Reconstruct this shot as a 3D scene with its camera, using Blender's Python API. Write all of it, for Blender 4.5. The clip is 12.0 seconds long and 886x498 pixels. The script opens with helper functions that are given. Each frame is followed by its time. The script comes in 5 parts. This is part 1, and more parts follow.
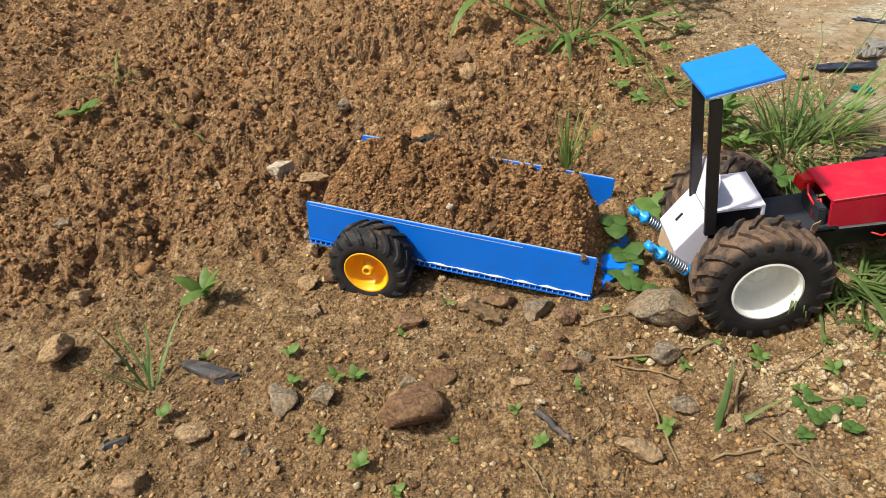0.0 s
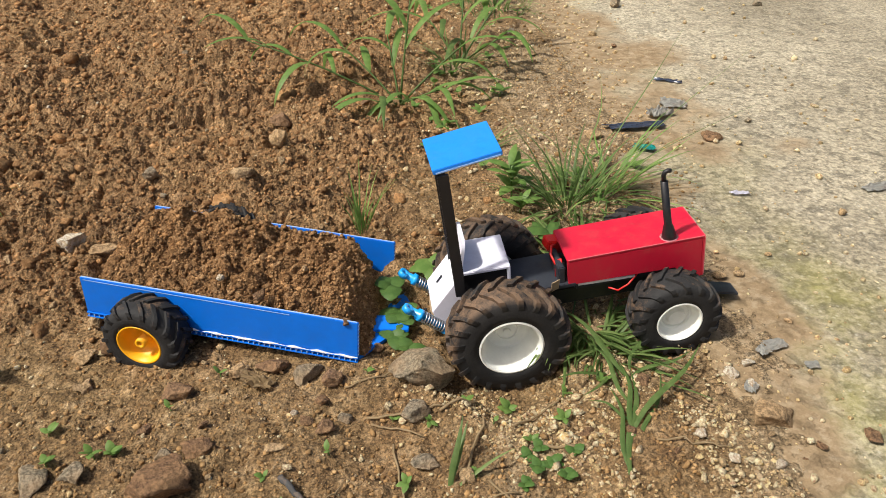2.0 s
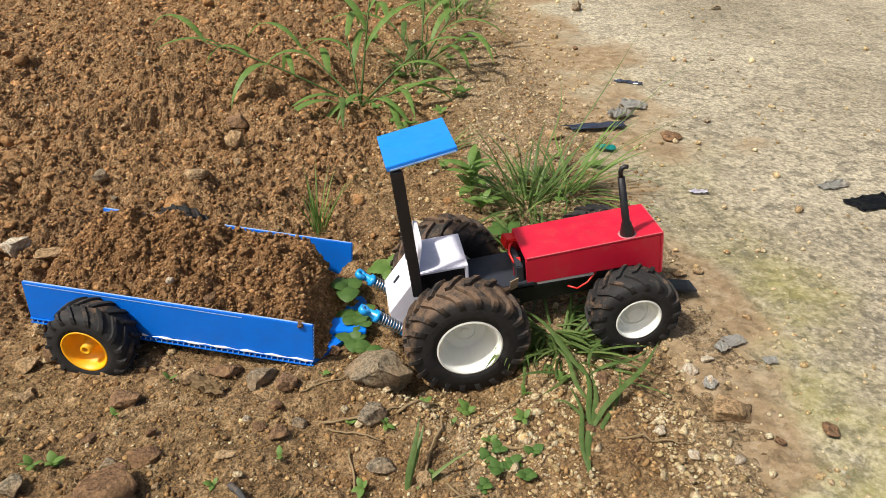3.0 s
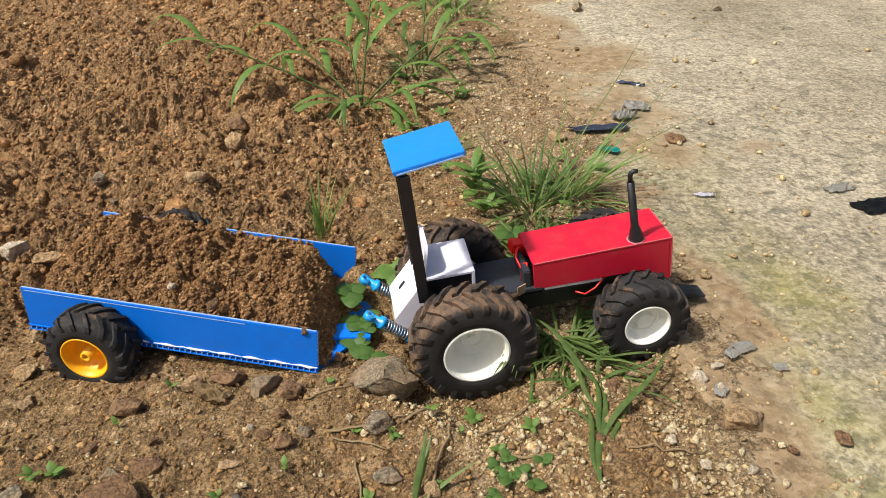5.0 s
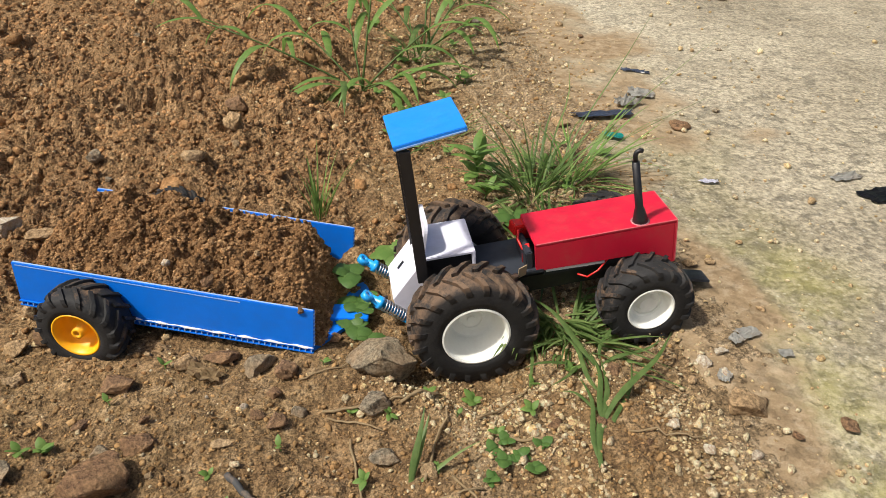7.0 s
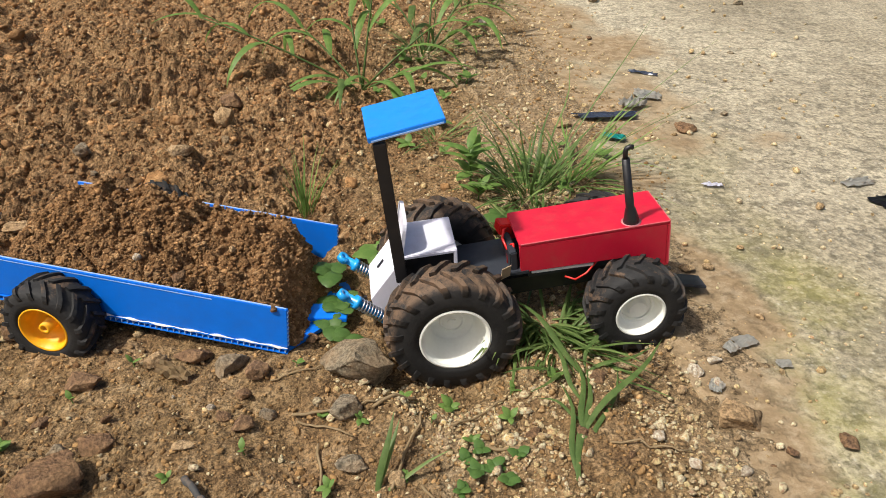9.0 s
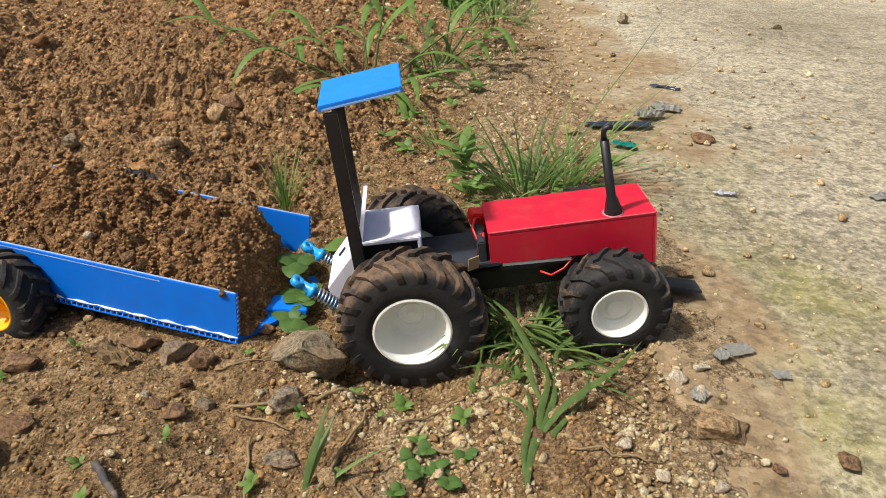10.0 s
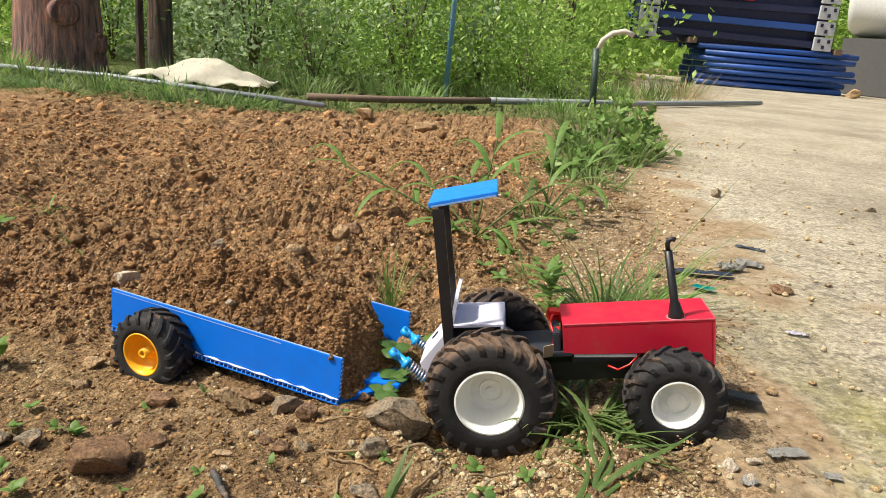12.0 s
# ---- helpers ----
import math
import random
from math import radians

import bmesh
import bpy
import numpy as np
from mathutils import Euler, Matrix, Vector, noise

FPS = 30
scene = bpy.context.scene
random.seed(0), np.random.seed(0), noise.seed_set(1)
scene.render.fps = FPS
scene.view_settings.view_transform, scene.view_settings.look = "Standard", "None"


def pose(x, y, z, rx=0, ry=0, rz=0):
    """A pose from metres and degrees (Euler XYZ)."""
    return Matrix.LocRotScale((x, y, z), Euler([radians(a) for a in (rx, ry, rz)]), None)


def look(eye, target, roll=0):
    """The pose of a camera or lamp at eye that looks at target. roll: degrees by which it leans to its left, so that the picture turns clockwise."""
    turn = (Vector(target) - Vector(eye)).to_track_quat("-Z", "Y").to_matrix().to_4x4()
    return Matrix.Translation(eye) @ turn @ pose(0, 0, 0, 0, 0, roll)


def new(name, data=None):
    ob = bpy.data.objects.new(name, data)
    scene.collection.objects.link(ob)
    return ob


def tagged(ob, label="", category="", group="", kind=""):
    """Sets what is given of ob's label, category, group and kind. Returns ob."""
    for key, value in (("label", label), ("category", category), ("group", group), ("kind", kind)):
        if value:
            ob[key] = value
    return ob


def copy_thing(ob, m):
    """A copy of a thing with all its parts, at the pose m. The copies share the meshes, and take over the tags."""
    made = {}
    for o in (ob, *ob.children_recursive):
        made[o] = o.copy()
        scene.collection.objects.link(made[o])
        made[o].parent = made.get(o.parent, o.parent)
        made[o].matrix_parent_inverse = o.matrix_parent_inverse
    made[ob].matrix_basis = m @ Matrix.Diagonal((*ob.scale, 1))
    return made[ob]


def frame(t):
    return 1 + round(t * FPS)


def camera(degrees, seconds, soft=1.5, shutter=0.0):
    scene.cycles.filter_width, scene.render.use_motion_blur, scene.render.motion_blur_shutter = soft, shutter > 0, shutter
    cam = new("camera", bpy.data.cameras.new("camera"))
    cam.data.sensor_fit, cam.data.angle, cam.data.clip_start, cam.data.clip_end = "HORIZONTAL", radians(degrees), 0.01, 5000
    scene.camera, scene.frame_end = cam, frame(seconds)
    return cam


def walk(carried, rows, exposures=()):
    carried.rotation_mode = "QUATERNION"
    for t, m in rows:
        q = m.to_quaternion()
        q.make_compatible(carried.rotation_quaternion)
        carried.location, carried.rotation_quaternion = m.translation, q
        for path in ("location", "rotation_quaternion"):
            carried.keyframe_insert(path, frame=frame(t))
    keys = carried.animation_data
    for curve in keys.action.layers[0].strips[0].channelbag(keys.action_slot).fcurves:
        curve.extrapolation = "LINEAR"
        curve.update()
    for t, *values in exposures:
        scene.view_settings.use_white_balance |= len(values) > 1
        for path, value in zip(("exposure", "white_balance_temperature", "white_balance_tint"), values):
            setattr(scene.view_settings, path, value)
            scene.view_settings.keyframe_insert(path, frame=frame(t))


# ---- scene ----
cam = camera(61.8, 12.0, soft=0.8)
PATH = [
    (0, (0.008, 0.0, 0.448), (-0.004, 1.623, -0.721), -0.2),
    (0.5, (0.018, 0.007, 0.455), (0.031, 1.636, -0.706), 0.1),
    (1, (0.031, 0.013, 0.447), (0.093, 1.657, -0.69), 0.5),
    (1.5, (0.096, -0.006, 0.478), (0.222, 1.657, -0.625), 1.1),
    (2, (0.144, -0.019, 0.486), (0.348, 1.655, -0.59), 1.8),
    (2.5, (0.158, -0.018, 0.478), (0.423, 1.659, -0.579), 2.4),
    (4.5, (0.148, -0.002, 0.471), (0.449, 1.668, -0.588), 2.9),
    (5, (0.149, -0.002, 0.473), (0.446, 1.669, -0.585), 2.9),
    (5.5, (0.151, 0.0, 0.471), (0.441, 1.671, -0.59), 2.8),
    (6, (0.148, -0.002, 0.468), (0.443, 1.664, -0.598), 3.1),
    (6.5, (0.153, -0.001, 0.461), (0.449, 1.663, -0.607), 3.4),
    (7, (0.15, 0.002, 0.455), (0.448, 1.666, -0.615), 3.7),
    (9, (0.185, 0.016, 0.436), (0.432, 1.698, -0.618), 3.7),
    (9.5, (0.188, 0.026, 0.423), (0.38, 1.733, -0.601), 3.4),
    (10, (0.255, 0.029, 0.38), (0.37, 1.778, -0.583), 3.3),
    (10.5, (0.274, -0.005, 0.374), (0.281, 1.802, -0.483), 3.5),
    (11, (0.265, -0.049, 0.356), (0.164, 1.809, -0.376), 4.3),
    (11.5, (0.275, -0.083, 0.353), (0.111, 1.815, -0.258), 5.0),
    (12, (0.269, -0.084, 0.352), (0.087, 1.832, -0.19), 4.9),
]
walk(cam, [(t, look(eye, target, roll)) for t, eye, target, roll in PATH], [(0.0, 0.52), (2.5, 0.45), (5.5, 0.43), (9.5, 0.44), (10.5, 0.43), (11.5, 0.62), (12.0, 0.67)])

# ---- light ----
SUN_EL, SUN_AZ = 54.0, 196.0          # height of the sun; heading from +x, counter-clockwise
world = bpy.data.worlds.new("sky")
scene.world = world
world.use_nodes = True
wn = world.node_tree
sky = wn.nodes.new("ShaderNodeTexSky")
sky.sky_type, sky.sun_disc = "NISHITA", False
sky.sun_elevation, sky.sun_rotation = radians(SUN_EL), radians(90 - SUN_AZ)
sky.air_density, sky.dust_density, sky.ozone_density = 1.0, 6.0, 0.6
wn.links.new(sky.outputs[0], wn.nodes["Background"].inputs[0])
wn.nodes["Background"].inputs[1].default_value = 0.085
sun_data = bpy.data.lights.new("sun", "SUN")
sun_data.energy, sun_data.angle, sun_data.color = 3.6, radians(3.0), (1.0, 0.965, 0.89)
sun = new("sun", sun_data)
sun.matrix_world = look(Vector((math.cos(radians(SUN_AZ)) * math.cos(radians(SUN_EL)), math.sin(radians(SUN_AZ)) * math.cos(radians(SUN_EL)), math.sin(radians(SUN_EL)))) * 20, (0, 0, 0))

# ---- materials ----
def material(name, rough=0.8, metal=0.0, spec=0.5):
    m = bpy.data.materials.new(name)
    m.use_nodes = True
    b = m.node_tree.nodes["Principled BSDF"]
    b.inputs["Roughness"].default_value, b.inputs["Metallic"].default_value = rough, metal
    b.inputs["Specular IOR Level"].default_value = spec
    return m, m.node_tree, b


def coords(nt, space="Object"):
    return nt.nodes.new("ShaderNodeTexCoord").outputs[space]


def grain(nt, vec, scale, detail=4.0, rough=0.6):
    n = nt.nodes.new("ShaderNodeTexNoise")
    n.inputs["Scale"].default_value, n.inputs["Detail"].default_value, n.inputs["Roughness"].default_value = scale, detail, rough
    nt.links.new(vec, n.inputs["Vector"])
    return n.outputs["Fac"]


def cells(nt, vec, scale, out="Distance", rand=1.0):
    n = nt.nodes.new("ShaderNodeTexVoronoi")
    n.inputs["Scale"].default_value, n.inputs["Randomness"].default_value = scale, rand
    nt.links.new(vec, n.inputs["Vector"])
    return n.outputs[out]


def ramp(nt, fac, stops):
    r = nt.nodes.new("ShaderNodeValToRGB")
    e = r.color_ramp.elements
    while len(e) < len(stops):
        e.new(0.5)
    for k, (p, c) in zip(e, stops):
        k.position = p
        k.color = (*c, 1) if not isinstance(c, (int, float)) else (c, c, c, 1)
    nt.links.new(fac, r.inputs[0])
    return r.outputs[0]


def blend(nt, fac, a, b, mode="MIX"):
    n = nt.nodes.new("ShaderNodeMix")
    n.data_type, n.blend_type = "RGBA", mode
    for sock, v in ((n.inputs[0], fac), (n.inputs[6], a), (n.inputs[7], b)):
        if isinstance(v, (int, float)):
            sock.default_value = v
        elif isinstance(v, tuple):
            sock.default_value = (*v, 1)
        else:
            nt.links.new(v, sock)
    return n.outputs[2]


def maths(nt, op, a, b=0.0, c=None):
    n = nt.nodes.new("ShaderNodeMath")
    n.operation = op
    for sock, v in zip(n.inputs, (a, b, c)):
        if v is None:
            continue
        if isinstance(v, (int, float)):
            sock.default_value = v
        else:
            nt.links.new(v, sock)
    return n.outputs[0]


def bump(nt, bsdf, height, strength, dist):
    n = nt.nodes.new("ShaderNodeBump")
    n.inputs["Strength"].default_value, n.inputs["Distance"].default_value = strength, dist
    nt.links.new(height, n.inputs["Height"])
    nt.links.new(n.outputs[0], bsdf.inputs["Normal"])


def attribute(nt, name):
    n = nt.nodes.new("ShaderNodeAttribute")
    n.attribute_name = name
    return n.outputs["Fac"]


def chance(nt, island=False):
    if island:
        return nt.nodes.new("ShaderNodeNewGeometry").outputs["Random Per Island"]
    return nt.nodes.new("ShaderNodeObjectInfo").outputs["Random"]


def soil_material():
    m, nt, b = material("soil", 0.95, 0, 0.2)
    v = coords(nt)
    big, mid, fine = grain(nt, v, 9, 4), grain(nt, v, 60, 5, 0.7), grain(nt, v, 420, 4, 0.7)
    loose = ramp(nt, mid, [(0.25, (0.105, 0.054, 0.023)), (0.5, (0.28, 0.171, 0.079)), (0.75, (0.54, 0.35, 0.182))])
    packed = ramp(nt, mid, [(0.25, (0.072, 0.045, 0.021)), (0.5, (0.23, 0.15, 0.07)), (0.75, (0.45, 0.325, 0.18))])
    sandy = ramp(nt, mid, [(0.25, (0.15, 0.1, 0.052)), (0.5, (0.28, 0.2, 0.114)), (0.75, (0.45, 0.36, 0.24))])
    col = blend(nt, attribute(nt, "loose"), packed, loose)
    col = blend(nt, attribute(nt, "sandy"), col, sandy)
    col = blend(nt, maths(nt, "MULTIPLY", ramp(nt, big, [(0.35, 0.0), (0.7, 0.45)]), maths(nt, "SUBTRACT", 1.0, attribute(nt, "sandy"))), col, (0.17, 0.09, 0.045))
    litter = ramp(nt, grain(nt, v, 18, 6, 0.75), [(0.3, (0.05, 0.06, 0.02)), (0.5, (0.1, 0.13, 0.035)), (0.7, (0.22, 0.17, 0.08))])
    col = blend(nt, attribute(nt, "wild"), col, litter)
    speck = ramp(nt, cells(nt, v, 260), [(0.05, 1.0), (0.16, 0.0)])
    col = blend(nt, maths(nt, "MULTIPLY", speck, 0.35), col, (0.55, 0.42, 0.27))
    col = blend(nt, 0.8, col, ramp(nt, grain(nt, v, 300, 6, 0.8), [(0.41, (0.14, 0.14, 0.14)), (0.5, (0.5, 0.5, 0.5)), (0.59, (0.86, 0.86, 0.86))]), "OVERLAY")
    nt.links.new(col, b.inputs["Base Color"])
    h = maths(nt, "ADD", maths(nt, "MULTIPLY", mid, 1.0), maths(nt, "MULTIPLY", fine, 0.5))
    bump(nt, b, h, 1.0, 0.008)
    return m


def clod_material():
    m, nt, b = material("clod", 0.95, 0, 0.2)
    v = coords(nt)
    mid = grain(nt, v, 110, 5, 0.7)
    col = ramp(nt, mid, [(0.25, (0.165, 0.084, 0.036)), (0.5, (0.425, 0.236, 0.104)), (0.75, (0.72, 0.462, 0.24))])
    tint = ramp(nt, chance(nt, True), [(0.0, (0.62, 0.58, 0.54)), (0.5, (0.95, 0.95, 0.95)), (1.0, (1.5, 1.45, 1.36))])
    nt.links.new(blend(nt, 1.0, col, tint, "MULTIPLY"), b.inputs["Base Color"])
    bump(nt, b, grain(nt, v, 420, 6, 0.8), 1.0, 0.006)
    return m


def grain_material():
    m, nt, b = material("earth_grain", 0.95, 0, 0.2)
    v = coords(nt)
    col = ramp(nt, grain(nt, v, 110, 5, 0.7), [(0.25, (0.17, 0.096, 0.04)), (0.5, (0.32, 0.197, 0.086)), (0.78, (0.52, 0.37, 0.2))])
    tint = ramp(nt, chance(nt, True), [(0.0, (0.55, 0.5, 0.45)), (0.6, (1.0, 0.97, 0.94)), (1.0, (1.5, 1.45, 1.38))])
    nt.links.new(blend(nt, 1.0, col, tint, "MULTIPLY"), b.inputs["Base Color"])
    bump(nt, b, grain(nt, v, 420, 5, 0.75), 0.8, 0.003)
    return m


def stone_material(name, dark, light, island=False):
    m, nt, b = material(name, 0.85, 0, 0.3)
    v = coords(nt)
    col = ramp(nt, grain(nt, v, 70, 6, 0.7), [(0.3, dark), (0.7, light)])
    r = chance(nt, island)
    tint = ramp(nt, r, [(0.0, (0.6, 0.47, 0.34)), (0.3, (0.95, 0.8, 0.55)), (0.55, (1.0, 0.93, 0.82)), (0.8, (0.78, 0.75, 0.69)), (1.0, (1.25, 1.15, 0.95))])
    col = blend(nt, 0.9 if island else 0.35, col, blend(nt, 1.0, col, tint, "MULTIPLY"))
    col = blend(nt, 0.75, col, ramp(nt, grain(nt, v, 330, 6, 0.8), [(0.41, (0.16, 0.16, 0.16)), (0.5, (0.5, 0.5, 0.5)), (0.59, (0.86, 0.86, 0.86))]), "OVERLAY")
    soil = ramp(nt, grain(nt, v, 34, 6, 0.75), [(0.42, 0.0), (0.62, 0.2 if island else 0.55)])
    col = blend(nt, soil, col, (0.33, 0.2, 0.1))
    nt.links.new(col, b.inputs["Base Color"])
    bump(nt, b, grain(nt, v, 160, 7, 0.75), 1.0, 0.006)
    return m


def concrete_material():
    m, nt, b = material("worn_concrete", 0.9, 0, 0.25)
    v = coords(nt)
    col = ramp(nt, grain(nt, v, 2.2, 5, 0.65), [(0.3, (0.225, 0.19, 0.13)), (0.52, (0.375, 0.328, 0.238)), (0.75, (0.48, 0.43, 0.32))])
    fine = grain(nt, v, 150, 6, 0.75)
    col = blend(nt, 0.75, col, ramp(nt, fine, [(0.38, (0.2, 0.19, 0.17)), (0.5, (0.5, 0.5, 0.5)), (0.62, (0.84, 0.83, 0.8))]), "OVERLAY")
    pits = ramp(nt, grain(nt, v, 48, 8, 0.8), [(0.53, 0.0), (0.63, 0.75)])
    col = blend(nt, pits, col, (0.17, 0.15, 0.11))
    specks = ramp(nt, grain(nt, v, 130, 5, 0.8), [(0.56, 0.0), (0.64, 0.75)])
    col = blend(nt, specks, col, (0.15, 0.135, 0.1))
    patch = ramp(nt, grain(nt, v, 20, 7, 0.8), [(0.5, 0.0), (0.66, 0.6)])
    col = blend(nt, patch, col, (0.165, 0.145, 0.105))
    grit = ramp(nt, cells(nt, v, 110), [(0.1, 0.5), (0.22, 0.0)])
    col = blend(nt, grit, col, (0.6, 0.56, 0.46))
    moss = maths(nt, "MULTIPLY", attribute(nt, "mossy"), ramp(nt, grain(nt, v, 9, 7, 0.75), [(0.35, 0.0), (0.62, 0.72)]))
    col = blend(nt, moss, col, (0.27, 0.25, 0.06))
    dust = ramp(nt, maths(nt, "ADD", attribute(nt, "dusty"), maths(nt, "MULTIPLY_ADD", grain(nt, v, 30, 8, 0.8), 1.1, -0.55)), [(0.3, 0.0), (0.72, 1.0)])
    col = blend(nt, dust, col, ramp(nt, grain(nt, v, 60, 6, 0.75), [(0.25, (0.15, 0.1, 0.052)), (0.5, (0.28, 0.2, 0.114)), (0.75, (0.45, 0.36, 0.24))]))
    nt.links.new(col, b.inputs["Base Color"])
    bump(nt, b, maths(nt, "ADD", fine, maths(nt, "MULTIPLY", pits, -0.7)), 0.7, 0.003)
    return m


def sheet_material(name, base, rough=0.35, dirt=0.25, spec=0.5, scratches=0.0):
    """Painted or plastic sheet with dust and small scuffs."""
    m, nt, b = material(name, rough, 0, spec)
    v = coords(nt)
    col = blend(nt, ramp(nt, grain(nt, v, 35, 5, 0.7), [(0.35, 0.0), (0.75, 0.5)]), base, tuple(c * 0.72 for c in base))
    dust = ramp(nt, grain(nt, v, 70, 6, 0.75), [(0.5, 0.0), (0.75, dirt)])
    col = blend(nt, dust, col, (0.36, 0.23, 0.13))
    if scratches:
        sc = ramp(nt, grain(nt, v, 300, 3, 0.8), [(0.66, 0.0), (0.72, scratches)])
        col = blend(nt, sc, col, (0.75, 0.78, 0.8))
    nt.links.new(col, b.inputs["Base Color"])
    nt.links.new(ramp(nt, grain(nt, v, 50, 4), [(0.3, rough * 0.8), (0.7, min(1.0, rough * 1.4))]), b.inputs["Roughness"])
    bump(nt, b, grain(nt, v, 260, 3), 0.15, 0.001)
    return m


def tyre_material(name, mud):
    m, nt, b = material(name, 0.75, 0, 0.35)
    shift = nt.nodes.new("ShaderNodeVectorMath")
    nt.links.new(coords(nt), shift.inputs[0])
    nt.links.new(chance(nt), shift.inputs[1])
    v = shift.outputs[0]
    col = ramp(nt, grain(nt, v, 60, 5, 0.7), [(0.3, (0.009, 0.009, 0.01)), (0.7, (0.026, 0.025, 0.024))])
    spread = ramp(nt, grain(nt, v, 40, 6, 0.75), [(0.62 - 0.28 * mud, 0.0), (0.72 - 0.2 * mud, 0.9)])
    tread = attribute(nt, "tread")
    col = blend(nt, maths(nt, "MULTIPLY", spread, tread), col, (0.16, 0.1, 0.06))
    nt.links.new(col, b.inputs["Base Color"])
    bump(nt, b, grain(nt, v, 300, 4, 0.7), 0.4, 0.0015)
    return m


def leaf_material(name, a, c, rough=0.5):
    m, nt, b = material(name, rough, 0, 0.35)
    v = coords(nt)
    tint = ramp(nt, chance(nt, True), [(0.0, tuple(x * 0.75 for x in a)), (0.5, a), (1.0, c)])
    col = blend(nt, ramp(nt, grain(nt, v, 90, 4), [(0.4, 0.0), (0.8, 0.5)]), tint, c)
    nt.links.new(col, b.inputs["Base Color"])
    b.inputs["Subsurface Weight"].default_value = 0.0
    t = nt.nodes.new("ShaderNodeBsdfTranslucent")
    nt.links.new(col, t.inputs[0])
    mix = nt.nodes.new("ShaderNodeMixShader")
    mix.inputs[0].default_value = 0.45
    out = nt.nodes["Material Output"]
    nt.links.new(b.outputs[0], mix.inputs[1])
    nt.links.new(t.outputs[0], mix.inputs[2])
    nt.links.new(mix.outputs[0], out.inputs[0])
    return m


M_SOIL, M_CLOD, M_CONCRETE = soil_material(), clod_material(), concrete_material()
M_GRAIN = grain_material()
M_GREY_STONE = stone_material("grey_stone", (0.16, 0.138, 0.1), (0.43, 0.37, 0.27))
M_TAN_STONE = stone_material("tan_stone", (0.34, 0.22, 0.11), (0.6, 0.45, 0.27))
M_BROWN_STONE = stone_material("brown_stone", (0.15, 0.09, 0.055), (0.32, 0.19, 0.1))
M_PEBBLE = stone_material("pebble", (0.46, 0.37, 0.22), (0.86, 0.76, 0.55), True)
M_PALE_STONE = stone_material("pale_stone", (0.5, 0.43, 0.32), (0.82, 0.76, 0.64))
M_RED = sheet_material("red_painted_sheet", (0.52, 0.006, 0.03), 0.45, 0.12)
M_BLUE = sheet_material("blue_corrugated_plastic", (0.002, 0.165, 0.74), 0.38, 0.03, 0.35, 0.06)
M_BLUE_PALE = sheet_material("scuffed_pale_blue_edge", (0.28, 0.45, 0.75), 0.5, 0.3)
M_CANOPY = sheet_material("bright_blue_sheet", (0.008, 0.22, 0.74), 0.4, 0.04)
M_WHITE = sheet_material("white_foam_sheet", (0.72, 0.71, 0.8), 0.6, 0.1)
M_FOAM_EDGE = sheet_material("brown_board_edge", (0.42, 0.3, 0.18), 0.8, 0.3)
M_BLACK = sheet_material("black_plastic", (0.01, 0.01, 0.012), 0.4, 0.05)
M_DECK = sheet_material("dark_slate_sheet", (0.02, 0.024, 0.033), 0.55, 0.08)
M_HUB = sheet_material("white_hub_plastic", (0.86, 0.87, 0.8), 0.4, 0.05)
M_YELLOW = sheet_material("yellow_hub_plastic", (0.9, 0.42, 0.002), 0.5, 0.03)
M_TYRE_MUD, M_TYRE = tyre_material("muddy_rubber", 0.75), tyre_material("dusty_rubber", 0.3)
M_SHOCK = sheet_material("light_blue_plastic", (0.01, 0.3, 0.72), 0.3, 0.05)
M_STEEL = material("spring_steel", 0.3, 1.0)[0]
M_STEEL.node_tree.nodes["Principled BSDF"].inputs["Base Color"].default_value = (0.62, 0.62, 0.64, 1)
M_WIRE_RED = sheet_material("red_cable", (0.6, 0.012, 0.01), 0.35, 0.05)
M_GLUE_PINK = sheet_material("glue_over_red", (0.55, 0.22, 0.24), 0.25, 0.05)
M_WORN_RED = sheet_material("worn_red_edge", (0.6, 0.1, 0.12), 0.6, 0.1)
M_GLUE = sheet_material("hot_glue", (0.75, 0.72, 0.7), 0.25, 0.1)

# ---- small geometry kit ----
def part(name, bm, mat, parent=None, label="", smooth=False):
    me = bpy.data.meshes.new(name)
    bm.normal_update()
    bm.to_mesh(me)
    bm.free()
    me.materials.append(mat)
    if smooth:
        me.polygons.foreach_set("use_smooth", [True] * len(me.polygons))
    ob = new(name, me)
    if parent is not None:
        ob.parent = parent
    if label:
        ob["label"] = label
    return ob


def box(bm, centre, size, turn=(0, 0, 0), bevel=0.0):
    tmp = bmesh.new()
    bmesh.ops.create_cube(tmp, size=1.0, matrix=Matrix.Diagonal((*size, 1)))
    if bevel:
        bmesh.ops.bevel(tmp, geom=tmp.edges[:], offset=bevel, segments=2, affect="EDGES")
    join(bm, tmp, pose(*centre, *turn))
    return bm


def join(bm, tmp, m):
    bmesh.ops.transform(tmp, matrix=m, verts=tmp.verts)
    me = bpy.data.meshes.new("tmp")
    tmp.to_mesh(me)
    tmp.free()
    bm.from_mesh(me)
    bpy.data.meshes.remove(me)


